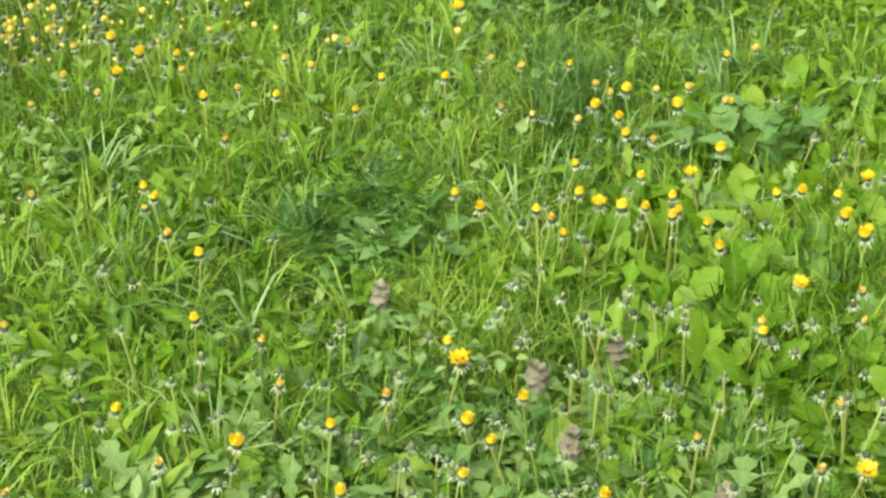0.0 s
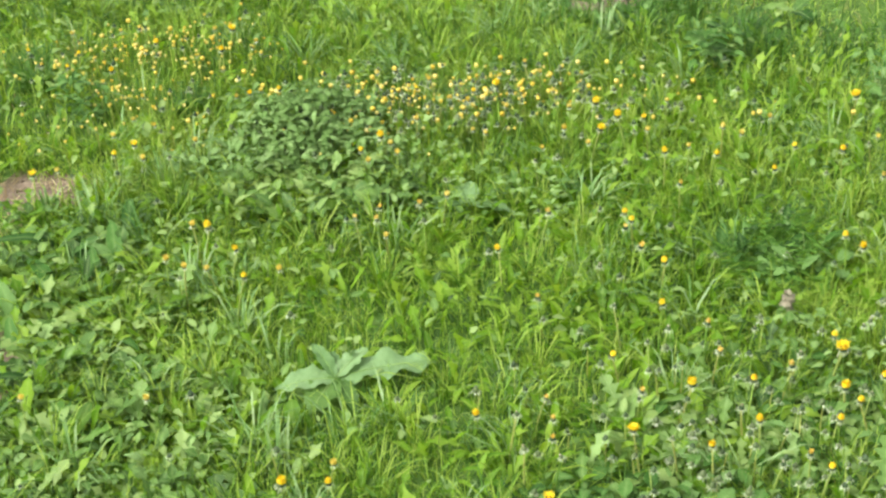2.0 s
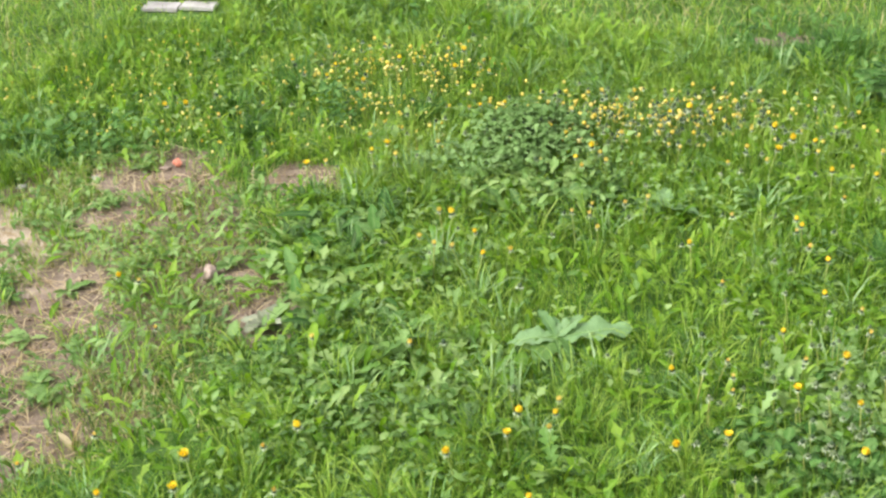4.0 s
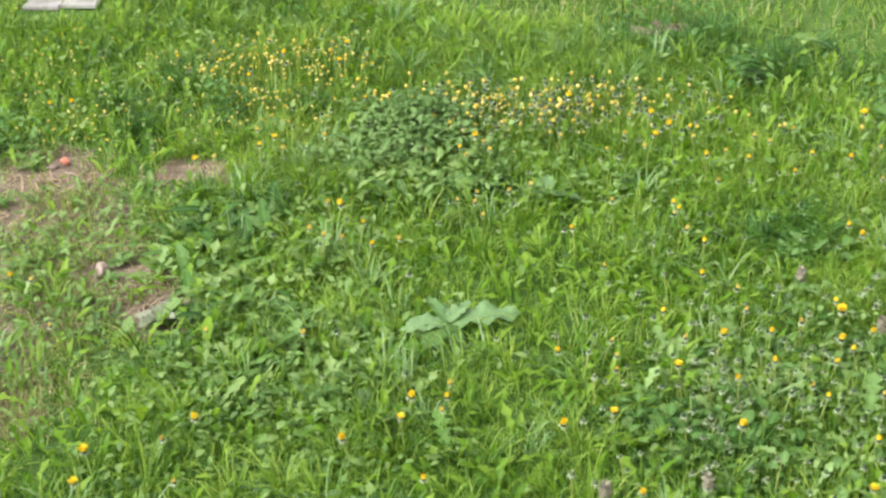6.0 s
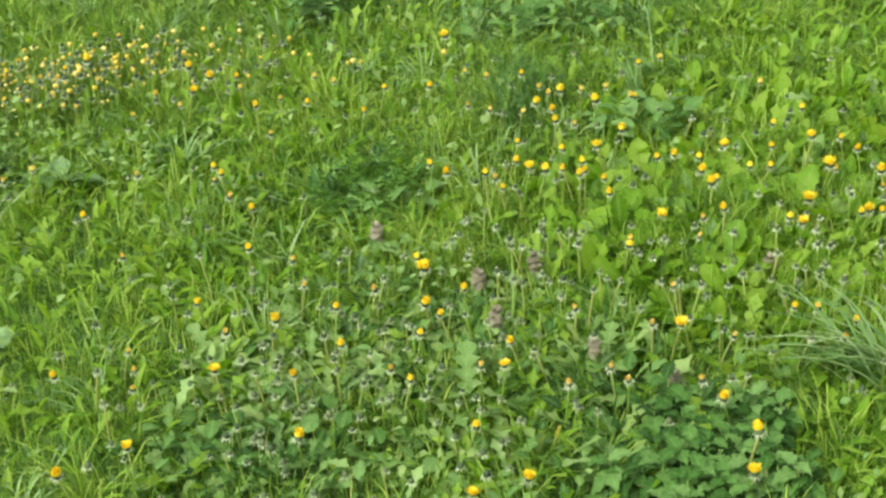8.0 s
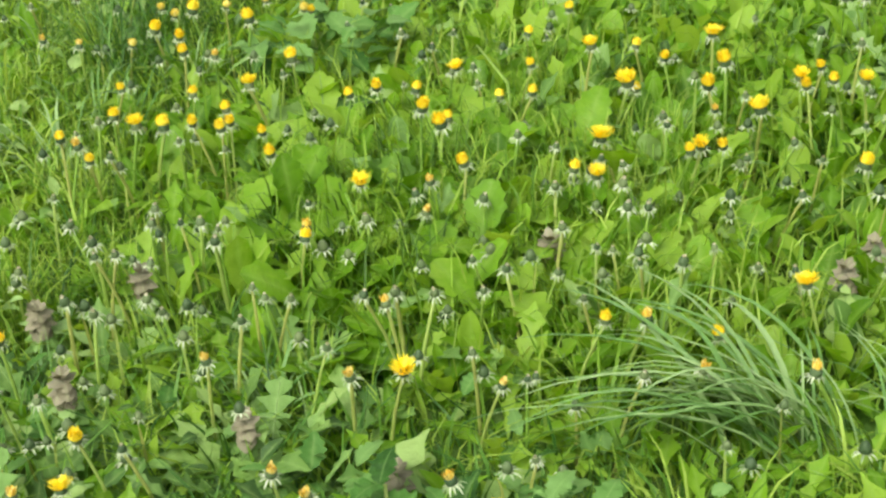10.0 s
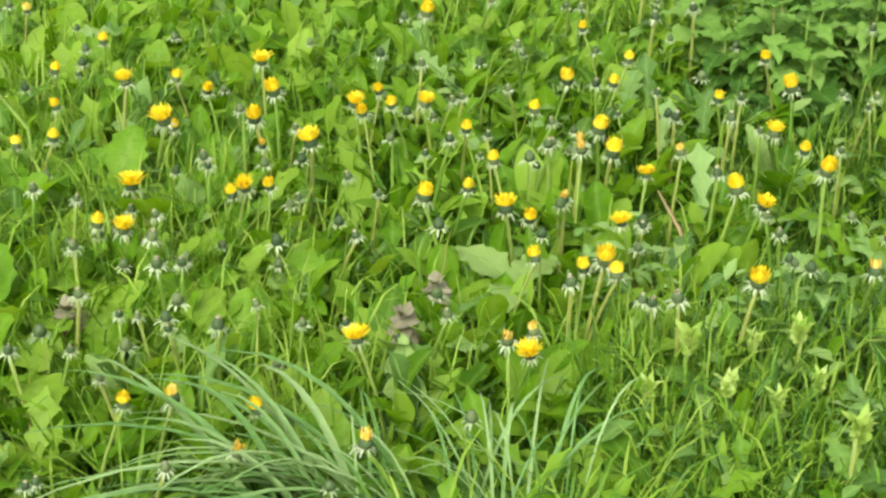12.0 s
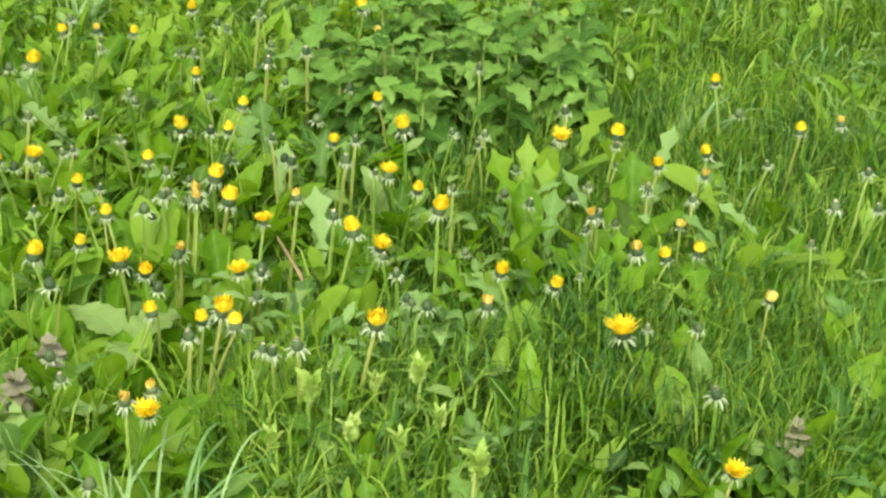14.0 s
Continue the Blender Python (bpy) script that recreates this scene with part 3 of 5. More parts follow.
for name, some, mat, label in (("short_grass_around", p[::2], GRASS, "short green grass on the trodden side"), ("dark_short_grass_around", p[1::4], GRASS_DARK, "short dark grass on the trodden side"), ("dull_short_grass_around", p[3::4], OLIVE, "short dull grass on the trodden side")):
    v, f = blades(some, 0.085 * rng.uniform(0.5, 1.2, len(some)), rng.uniform(0.007, 0.014, len(some)), rng.uniform(0.4, 1.1, len(some)), ground_z(some[:, 0], some[:, 1]), None, ((0, 1.0),))
    stuff(name, v, f, mat, label, "grass")
grass("long_grass_tuft", 9000, (TUFT[0] - 0.6, TUFT[0] + 0.6, TUFT[1] - 0.6, TUFT[1] + 0.6), lambda x, y: np.clip(ellipse(x, y, TUFT) * 2 + 0.4 * waves(x, y, 14, 5), 0, 1), 0.16, 0.0028, GRASS_DARK, "soft tuft of fine long grass", (0.3, 0.9))

# ---- leafy undergrowth ----
SPOON = [leaf_shape(w_spoon, 9, f, c, w, 0.0, t, 1.5) for c, t, f, w in ((0.1, 0.0, 0.35, 0.012), (0.3, 0.03, 0.2, 0.022), (0.55, 0.02, 0.45, 0.015), (0.2, 0.05, 0.1, 0.025), (0.8, 0.0, 0.3, 0.01))]
LANCE = [leaf_shape(w_lance, 5, 0.4, c, 0.012) for c in (0.15, 0.35, 0.6)]
TOOTHED = [leaf_shape(w_toothed, 10, 0.3, c, 0.010) for c in (0.1, 0.3, 0.5, 0.75)]
SMALL = [leaf_shape(w_ovate, 3, 0.25, c, 0.0, 0.15) for c in (0.15, 0.4, 0.6)]
MOUND_SHAPES = [leaf_shape(w_ovate, 5, f, c, 0.02, 0.15, 0.13) for f, c in ((0.35, 0.3), (0.15, 0.6), (0.5, 0.9))]
ARCHING = [leaf_shape(w_lance, 8, 0.3, c, 0.012, 0.0, 0.06) for c in (0.6, 0.9, 1.2)]
FERN = [fern_shape(9), fern_shape(7)]
SERRATE = [leaf_shape(w_ovate, 10, 0.28, c, 0.012, 0.15, 0.16) for c in (0.15, 0.35, 0.6)]


def foliage(name, n, box, keep, shapes, size, rise, mat, label, base=(0.0, 0.05), lift=None, width=1.0):
    p = spread(n, box, keep)
    m = len(p)
    z = ground_z(p[:, 0], p[:, 1]) + rng.uniform(*base, m)
    if lift is not None:
        z = z + lift(p[:, 0], p[:, 1]) * rng.uniform(0.2, 1, m)
    v, f = scatter(shapes, np.column_stack([p, z]), size * rng.uniform(0.55, 1.3, m), rng.uniform(0, 6.283, m), rng.normal(rise, 0.3, m), width * rng.uniform(0.75, 1.2, m))
    ob = stuff(name, v, f, mat, label, "plants")
    if shapes is not FERN:
        mark_veins(ob.data, np.arange(len(v)) % 3 == 1)
    return ob


bare = lambda x, y: (1 - 0.95 * soil_at(x, y)) * np.where(ellipse(x, y, WEEDY) > 0.1, 0.22, 1.0) * np.where(ellipse(x, y, LAWN) > 0, 0.3, 1.0) * np.where(x < 0.35, 0.55, 1.0) * (1 - 0.55 * shady_at(x, y))
lush = lambda x, y: np.clip(ellipse(x, y, LUSH) * 4, 0, 1)
in_lush = lambda x, y: ellipse(x, y, LUSH) > 0
foliage("broad_leaf_undergrowth", 36000, NEAR, lambda x, y: lush(x, y) * 0.8, SPOON, 0.092, 1.2, LIME, "lush upright light-green dandelion leaves", (0.0, 0.02), None, 0.95)
LUSH_EDGE = (0.92, 3.54, 0.38, 0.29, -0.17)
CRINKLED = [leaf_shape(w_spoon, 12, f, c, w, 0.0, t, 1.3) for c, t, f, w in ((0.2, 0.10, 0.2, 0.03), (0.45, 0.13, 0.3, 0.035), (0.7, 0.09, 0.12, 0.03))]
foliage("crinkled_broad_leaves", 620, around(LUSH_EDGE), lambda x, y: np.clip(ellipse(x, y, LUSH_EDGE) * 3, 0, 1), CRINKLED, 0.098, 0.8, LIME, "broad crinkled light-green dandelion leaves", (0.03, 0.07), None, 1.35)
grass("light_grass_in_lush_growth", 5500, around(LUSH_EDGE), lambda x, y: np.clip(ellipse(x, y, LUSH_EDGE) * 3, 0, 1), 0.125, 0.0034, GRASS, "light-green grass between broad leaves", (0.15, 0.7), ((0, 0.8), (0.45, 1.0), (0.8, 0.7)))
foliage("grey_leaves_in_lush_growth", 900, around(LUSH), lambda x, y: np.clip(ellipse(x, y, LUSH) * 4, 0, 1) * np.clip(0.3 + 1.2 * waves(x, y, 7, 79), 0, 1), TOOTHED, 0.095, 0.85, GREYLEAF, "grey-green toothed leaves between lush dandelion leaves", (0.01, 0.05), None, 1.1)
foliage("toothed_leaf_undergrowth", 36000, NEAR, lambda x, y: bare(x, y) * np.clip(0.4 + 0.8 * waves(x, y, 2.6, 51) + 0.35 * lush(x, y), 0.08, 1), TOOTHED, 0.088, 0.9, LIME, "toothed dandelion leaves among the grass", (0.0, 0.03))
foliage("small_leaf_undergrowth", 60000, NEAR, lambda x, y: bare(x, y) * np.where(in_lush(x, y), 0.14, np.where(x > 0.35, 0.5, 1.0)) * np.clip(0.45 + 0.9 * waves(x, y, 3.1, 52), 0.08, 1), SMALL, 0.034, 0.5, WEED, "small green weed leaves among the grass", (0.01, 0.085))
foliage("narrow_leaf_undergrowth", 32000, NEAR, lambda x, y: bare(x, y) * np.clip(0.4 + 0.9 * waves(x, y, 2.2, 53), 0.05, 1), LANCE, 0.072, 0.95, LIME, "narrow plantain leaves among the grass", (0.0, 0.03), None, 0.8)
foliage("weeds_beyond", 55000, MID, lambda x, y: out_of_near(x, y) * bare(x, y) * np.clip(0.35 + 0.9 * waves(x, y, 1.6, 54), 0.05, 1), SMALL, 0.045, 0.6, WEED, "green weed leaves farther off", (0.01, 0.10))
foliage("grey_weed_leaves", 4200, around(WEEDY), lambda x, y: np.clip(ellipse(x, y, WEEDY) * 3, 0, 1) * np.clip(0.6 + 1.1 * waves(x, y, 9, 67), 0, 1) * (1 - 0.92 * soil_at(x, y)), LANCE, 0.045, 0.5, GREYLEAF, "grey-green weed leaves round the bare earth", (0.0, 0.05))
foliage("grey_toothed_leaves", 4800, around(WEEDY), lambda x, y: np.clip(ellipse(x, y, WEEDY) * 3, 0, 1) * np.clip(0.55 + 1.1 * waves(x, y, 8, 68), 0, 1) * (1 - 0.92 * soil_at(x, y)), TOOTHED, 0.062, 0.7, WEED, "toothed weed leaves round the bare earth", (0.0, 0.03))
foliage("low_weed_leaves", 13000, around(WEEDY), lambda x, y: np.clip(ellipse(x, y, WEEDY) * 3, 0, 1) * np.clip(0.55 + 1.1 * waves(x, y, 11, 73), 0, 1) * (1 - 0.88 * soil_at(x, y)), SMALL, 0.026, 0.4, GREYLEAF, "low dull grey-green weeds on dry earth", (0.0, 0.05))
foliage("dead_nettle_mound", 5000, around(MOUND, 1.3), lambda x, y: np.clip(ellipse(x, y, MOUND) * 1.4 + 0.45 + 1.2 * waves(x, y, 9, 61), 0, 1), MOUND_SHAPES, 0.033, 0.28, MOUND_LEAF, "low mound of grey-green dead-nettle leaves", (0.0, 0.12), mound_at)
foliage("leafy_bed", 1300, around(BED, 1.3), lambda x, y: np.clip(ellipse(x, y, BED) * 3 + 0.4 + 0.8 * waves(x, y, 7, 62), 0, 1), SERRATE, 0.050, 0.55, WEED, "bed of broad light-green leaves", (0.02, 0.09))
comfrey = lambda x, y: np.clip(ellipse(x, y, COMFREY) * 1.2 + 0.25 + 0.9 * waves(x, y, 7, 63), 0, 1) * (1 - 0.9 * soil_at(x, y))
foliage("comfrey_bed", 200, around(COMFREY, 1.5), comfrey, SERRATE, 0.052, 0.6, WEED, "bed of pointed green leaves beside the bare earth", (0.02, 0.08))
foliage("arching_comfrey_leaves", 700, around(COMFREY, 1.5), comfrey, ARCHING, 0.11, 0.95, NETTLE, "long pointed arching green leaves beside the bare earth", (0.0, 0.04))
foliage("light_comfrey_bed", 500, around(COMFREY, 1.5), comfrey, LANCE, 0.08, 0.7, WEED, "light-green narrow leaves in the leafy bed", (0.01, 0.06), None, 0.8)
foliage("toothed_comfrey_bed", 800, around(COMFREY, 1.5), comfrey, TOOTHED, 0.10, 0.75, WEED, "toothed green leaves in the leafy bed", (0.0, 0.04))
foliage("feathery_patch_leaves", 500, around(YARROW, 1.4), lambda x, y: np.clip(ellipse(x, y, YARROW) * 2.5 + 0.3 + 0.8 * waves(x, y, 8, 64), 0, 1), SERRATE, 0.055, 0.5, NETTLE, "dark serrated leaves among the feathery ones", (0.02, 0.09))
foliage("feathery_patch", 420, around(YARROW, 1.4), lambda x, y: np.clip(ellipse(x, y, YARROW) * 2.5 + 0.3 + 0.8 * waves(x, y, 8, 64), 0, 1), FERN, 0.12, 0.7, FEATHER, "dark feathery yarrow leaves", (0.01, 0.06))
for e, size in zip(NETTLES[2:], NETTLE_SIZE[2:]):
    foliage("nettle_patch", int(60 * e[2] * e[3] / size ** 2) + 80, around(e, 1.3), lambda x, y: np.clip(ellipse(x, y, e) * 3 + 0.3 + 0.7 * waves(x, y, 6, 65), 0, 1), SERRATE, size * 0.66, 0.3, NETTLE, "dark-green nettle leaves standing in a clump", (0.02, 0.15))
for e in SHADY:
    foliage("dark_undergrowth", int(2400 * e[2] * e[3]) + 120, around(e, 1.2), lambda x, y: np.clip(ellipse(x, y, e) * 2.5 + 0.3 + 0.6 * waves(x, y, 6, 66), 0, 1), SERRATE, 0.044, 0.6, NETTLE, "dark-green weed leaves in thick undergrowth", (0.01, 0.08))

for e in GREY_PATCHES:
    foliage("grey_leaf_patch", int(5000 * e[2] * e[3]) + 120, around(e, 1.2), lambda x, y: np.clip(ellipse(x, y, e) * 2.5 + 0.3 + 0.6 * waves(x, y, 12, 69), 0, 1), SERRATE, 0.026, 0.5, GREYLEAF, "patch of small grey-green leaves in the grass", (0.04, 0.125))

LEAVES_IN_GRASS = (2.26, 3.36, 0.26, 0.32, -0.37)
leaves_in_grass = lambda x, y: np.clip(ellipse(x, y, LEAVES_IN_GRASS) * 2.5 + 0.5 * waves(x, y, 8, 83), 0, 1)
foliage("toothed_leaves_in_grass", 330, around(LEAVES_IN_GRASS), leaves_in_grass, TOOTHED, 0.10, 1.0, LIME, "light-green toothed leaves in tall grass", (0.02, 0.06), None, 1.15)
foliage("grey_leaves_in_grass", 170, around(LEAVES_IN_GRASS), leaves_in_grass, TOOTHED, 0.085, 0.8, GREYLEAF, "grey-green toothed leaves in tall grass", (0.03, 0.08), None, 1.15)
foliage("broad_leaves_in_grass", 110, around(LEAVES_IN_GRASS), leaves_in_grass, SPOON, 0.10, 1.15, LIME, "broad light-green leaves in tall grass", (0.02, 0.05))
MIXED = (1.74, 3.06, 0.26, 0.24, -0.36)
mixed = lambda x, y: np.clip(ellipse(x, y, MIXED) * 2.5 + 0.4 * waves(x, y, 10, 81), 0, 1)
grass("grass_round_pale_plants", 3200, around(MIXED), mixed, 0.12, 0.0034, GRASS, "fresh green grass round pale-tipped plants", (0.15, 0.7), ((0, 0.8), (0.45, 1.0), (0.8, 0.7)))
grass("dark_grass_round_pale_plants", 1200, around(MIXED), mixed, 0.12, 0.0034, GRASS_DARK, "dark green grass round pale-tipped plants", (0.15, 0.7), ((0, 0.8), (0.45, 1.0), (0.8, 0.7)))
foliage("plantain_leaves_in_grass", 230, around(UPRIGHT), upright, SPOON, 0.10, 1.1, LIME, "light-green broad leaves between tall grass", (0.0, 0.03))

leafy = lambda x, y: np.clip(ellipse(x, y, LEAFY) * 2.5 + 0.2 + 0.9 * waves(x, y, 7, 75), 0, 1)
foliage("grey_toothed_undergrowth", 320, around(LEAFY), leafy, TOOTHED, 0.085, 0.75, GREYLEAF, "grey-green toothed leaves in low rosettes", (0.0, 0.05), None, 1.25)
foliage("dark_leaf_undergrowth", 650, around(LEAFY), leafy, SERRATE, 0.045, 0.45, NETTLE, "dark-green small weed leaves under the rosettes", (0.0, 0.05))
foliage("green_toothed_undergrowth", 950, around(LEAFY), leafy, TOOTHED, 0.085, 0.85, WEED, "mid-green toothed leaves in low rosettes", (0.0, 0.04), None, 1.2)

weed_bed = lambda x, y: np.clip(ellipse(x, y, WEED_BED) * 2.5 + 0.1 + 0.9 * waves(x, y, 7, 77), 0, 1) * (1 - 0.8 * soil_at(x, y))
foliage("toothed_weed_bed", 620, around(WEED_BED), weed_bed, TOOTHED, 0.085, 0.8, WEED, "mid-green toothed leaves in a weedy patch", (0.0, 0.04), None, 1.0)
foliage("light_weed_bed", 160, around(WEED_BED), weed_bed, SPOON, 0.09, 0.9, LIME, "light-green broad leaves in a weedy patch", (0.0, 0.04))
foliage("small_weed_bed", 520, around(WEED_BED), weed_bed, SERRATE, 0.034, 0.5, MOUND_LEAF, "grey-green small leaves in a weedy patch", (0.01, 0.07))

# ---- dandelions ----
def petal_ring(n, r0, r1, z0, z1, width, flare=0.0, jitter=0.0):
    """A ring of thin upright petals from (r0, z0) to (r1, z1)."""
    out = []
    for k in range(n):
        a = 2 * math.pi * (k + random.uniform(-0.3, 0.3)) / n
        c, s = math.cos(a), math.sin(a)
        j = random.uniform(-jitter, jitter)
        rm = (r0 + r1) / 2 + flare
        pts = [(r0 * c, r0 * s, z0), (rm * c, rm * s, (z0 + z1) / 2 + j * 0.5), ((r1 + j) * c, (r1 + j) * s, z1 + j)]
        out.append(strip(pts, (width, width * 1.15, width * 0.7), (-s, c, 0)))
    return out


def bract_ring(n, r, z, reach, drop, width):
    """Pale bracts bent outwards and down round the cup."""
    out = []
    for k in range(n):
        a = 2 * math.pi * (k + random.uniform(-0.3, 0.3)) / n
        c, s = math.cos(a), math.sin(a)
        q, d = reach * random.uniform(0.6, 1.2), drop * random.uniform(0.4, 1.3)
        pts = [(r * c, r * s, z), ((r + q * 0.6) * c, (r + q * 0.6) * s, z - d * 0.25), ((r + q) * c, (r + q) * s, z - d)]
        out.append(strip(pts, (width, width * 0.9, width * 0.25), (-s, c, 0)))
    return out


def stalk_points(h, lean, way):
    dx, dy = lean * math.cos(way), lean * math.sin(way)
    return [(dx * u ** 1.7, dy * u ** 1.7, h * u) for u in (0, 0.3, 0.6, 0.85, 1.0)]


def nodding(piece, at, tilt, size):
    """A piece of a flower head, tilted and set on its stalk's top."""
    v, f = piece
    return [tuple(tilt @ (Vector(p) * size) + Vector(at)) for p in v], f


def dandelion(name, form, h, lean, way, label, category, group):
    """A dandelion stalk with its head: an Empty at the root with stalk, cup, bracts and petals."""
    root = tagged(new(name), label, category, group)
    pts = stalk_points(h, lean, way)
    top, size = pts[-1], random.uniform(0.76, 0.93) * (0.82 if form == "bud" else 1.0)
    part("stalk", mesh_of("stalk", *tube(pts, [0.0028, 0.0026, 0.0024, 0.0022, 0.0024], 6), STEM), root)
    if form == "closed":
        cup = lathe([(0.003, -0.001), (0.0078, 0.002), (0.0092, 0.007), (0.0092, 0.011), (0.0084, 0.0145)], 12)
        pet = petal_ring(38, 0.0080, 0.0090, 0.012, 0.0215, 0.0020, 0.0022, 0.0026) + petal_ring(30, 0.0062, 0.0080, 0.012, 0.0245, 0.0019, 0.0014, 0.0026) + petal_ring(22, 0.0040, 0.0058, 0.013, 0.0265, 0.0019, 0.0008, 0.0024) + petal_ring(14, 0.0015, 0.0030, 0.013, 0.0275, 0.0018, 0.0, 0.002)
        pm = PETAL
    elif form == "pale":
        cup = lathe([(0.003, -0.001), (0.0075, 0.003), (0.0085, 0.008), (0.0078, 0.012)], 10)
        pet = petal_ring(18, 0.0075, 0.0115, 0.009, 0.0235, 0.004, 0.0022, 0.002) + petal_ring(12, 0.004, 0.006, 0.010, 0.026, 0.0036, 0.001, 0.0015)
        pm = PETAL_PALE
    elif form == "half":
        cup = lathe([(0.003, -0.001), (0.0078, 0.002), (0.0090, 0.007), (0.0088, 0.011), (0.0075, 0.0135)], 12)
        pet = petal_ring(34, 0.007, 0.0150, 0.012, 0.0215, 0.0020, 0.0012, 0.0034) + petal_ring(28, 0.005, 0.0105, 0.010, 0.0240, 0.0019, 0.001, 0.003) + petal_ring(18, 0.002, 0.005, 0.011, 0.0250, 0.0019, 0.0, 0.002)
        pm = PETAL
    elif form == "open":
        cup = lathe([(0.003, -0.001), (0.0075, 0.003), (0.008, 0.008), (0.006, 0.010)], 10)
        pet = petal_ring(38, 0.006, 0.0180, 0.010, 0.0185, 0.0020, 0.001, 0.0040) + petal_ring(30, 0.005, 0.0130, 0.010, 0.0220, 0.0019, 0.0, 0.0034) + petal_ring(24, 0.002, 0.008, 0.011, 0.0235, 0.0018, 0.0, 0.0024)
        pm = PETAL
    elif form == "spent":
        cup = lathe([(0.003, -0.001), (0.0075, 0.003), (0.0082, 0.009), (0.006, 0.013)], 10)
        pet = petal_ring(12, 0.005, 0.0065, 0.011, 0.0215, 0.0034, 0.001, 0.002) + petal_ring(7, 0.002, 0.003, 0.011, 0.022, 0.0032)
        pm = PETAL_OLD
    else:
        cup = lathe([(0.003, -0.001), (0.0070, 0.003), (0.0078, 0.008), (0.006, 0.013), (0.004, 0.0155)], 10)
        pet = petal_ring(8, 0.0028, 0.0032, 0.014, 0.0185, 0.0022) + petal_ring(4, 0.001, 0.001, 0.014, 0.019, 0.002)
        pm = FLUFF
    tilt = Matrix.Rotation(random.uniform(-0.28, 0.28), 4, "X") @ Matrix.Rotation(random.uniform(-0.28, 0.28), 4, "Y")
    head = part("flower_head", mesh_of("flower_head", *nodding(cup, top, tilt, size), CUP), root)
    part("corolla" if form != "bud" else "tuft", mesh_of("corolla", *nodding(join(pet), top, tilt, size), pm), head)
    part("involucre", mesh_of("involucre", *nodding(join(bract_ring(13, 0.006, 0.0035, 0.0112, 0.0080, 0.0032)), top, tilt, size), BRACT), head)
    return root, top


FORMS = {
    "closed": ("dandelion", "half-closed yellow dandelion on a thin pale-green stalk", "flower", "half-closed yellow dandelions in the meadow"),
    "half": ("dandelion", "opening yellow dandelion on a thin pale-green stalk", "flower", "opening yellow dandelions in the meadow"),
    "open": ("dandelion", "fully open yellow dandelion with spread petals", "flower", "open yellow dandelions in the meadow"),
    "spent": ("dandelion", "faded orange dandelion closing above reflexed pale bracts", "flower", "faded dandelions in the meadow"),
    "bud": ("dandelion_bud", "closed grey-green dandelion head with pale reflexed bracts", "flower bud", "closed dandelion heads in the meadow"),
}
FORMS["pale"] = ("dandelion", "pale-yellow closing dandelion on a thin pale stalk", "flower", "pale closing dandelions in short grass")
MODELS = {}
for form in FORMS:
    MODELS[form] = []
    for k in range(6):
        name, label, category, group = FORMS[form]
        h, lean, way = random.uniform(0.115, 0.165) * (1.3 if form == "pale" else 1.0), random.uniform(0.004, 0.045), random.uniform(0, 6.28)
        MODELS[form].append([*dandelion(name, form, h, lean, way, label, category, group), False])


def plant_flower(form, x, y, z):
    """Sets a flower so that its head stands at (x, y, z)."""
    model = random.choice(MODELS[form])
    root, top, used = model
    s = max(0.05, z - 0.012) / top[2]
    a = random.uniform(0, 360)
    ca, sa = math.cos(radians(a)), math.sin(radians(a))
    bx, by = x - s * (top[0] * ca - top[1] * sa), y - s * (top[0] * sa + top[1] * ca)
    if used:
        copy_thing(root, pose(bx, by, 0.0, 0, 0, a) @ Matrix.Scale(s / root.scale.x, 4))
    else:
        root.matrix_basis = pose(bx, by, 0.0, 0, 0, a) @ Matrix.Scale(s, 4)
        model[2] = True


# heads, in centimetres
CLOSED_ROW_A = [(-258, 436), (-242, 442), (-228, 255), (-211, 342), (-206, 347), (-204, 452), (-201, 370), (-195, 360), (-193, 368), (-185, 360), (-175, 374), (-166, 166), (-154, 188), (-153, 250), (-152, 330), (-150, 177), (-150, 312), (-147, 330), (-144, 311), (-142, 418), (-141, 432), (-138, 312), (-135, 323), (-134, 212), (-126, 310), (-125, 259), (-125, 382), (-123, 392), (-123, 431), (-121, 378), (-120, 318), (-118, 388), (-117, 406), (-114, 383), (-106, 421), (-101, 431), (-100, 341), (-94, 421), (-92, 218), (-91, 363), (-91, 429), (-82, 241), (-81, 232), (-75, 399), (-75, 425)]
CLOSED_ROW_B = [(-74, 251), (-72, 244), (-72, 410), (-71, 238), (-69, 343), (-68, 429), (-64, 209), (-63, 405), (-62, 413), (-59, 421), (-52, 424), (-50, 274), (-49, 417), (-48, 437), (-42, 367), (-40, 366), (-40, 403), (-38, 244), (-35, 411), (-28, 305), (-28, 423), (-27, 254), (-26, 347), (-26, 406), (-22, 329), (-22, 422), (-16, 433), (-10, 224), (-9, 404), (-8, 300), (-6, 418), (1, 280), (5, 304), (6, 453), (7, 259), (7, 417), (9, 291), (14, 224), (15, 371), (15, 430), (18, 227), (19, 327), (20, 367), (22, 322), (22, 425)]
CLOSED_ROW_C = [(24, 309), (25, 297), (26, 280), (28, 226), (28, 305), (30, 367), (32, 315), (32, 428), (35, 362), (35, 404), (36, 387), (37, 373), (38, 410), (38, 420), (41, 370), (41, 416), (42, 265), (43, 405), (44, 416), (45, 295), (45, 370), (45, 397), (48, 382), (49, 372), (50, 416), (54, 250), (54, 368), (54, 375), (55, 371), (55, 409), (57, 382), (57, 419), (60, 368), (62, 359), (63, 394), (64, 413), (65, 414), (65, 437), (68, 335), (71, 438), (73, 380), (77, 380), (83, 379), (84, 373), (87, 365)]
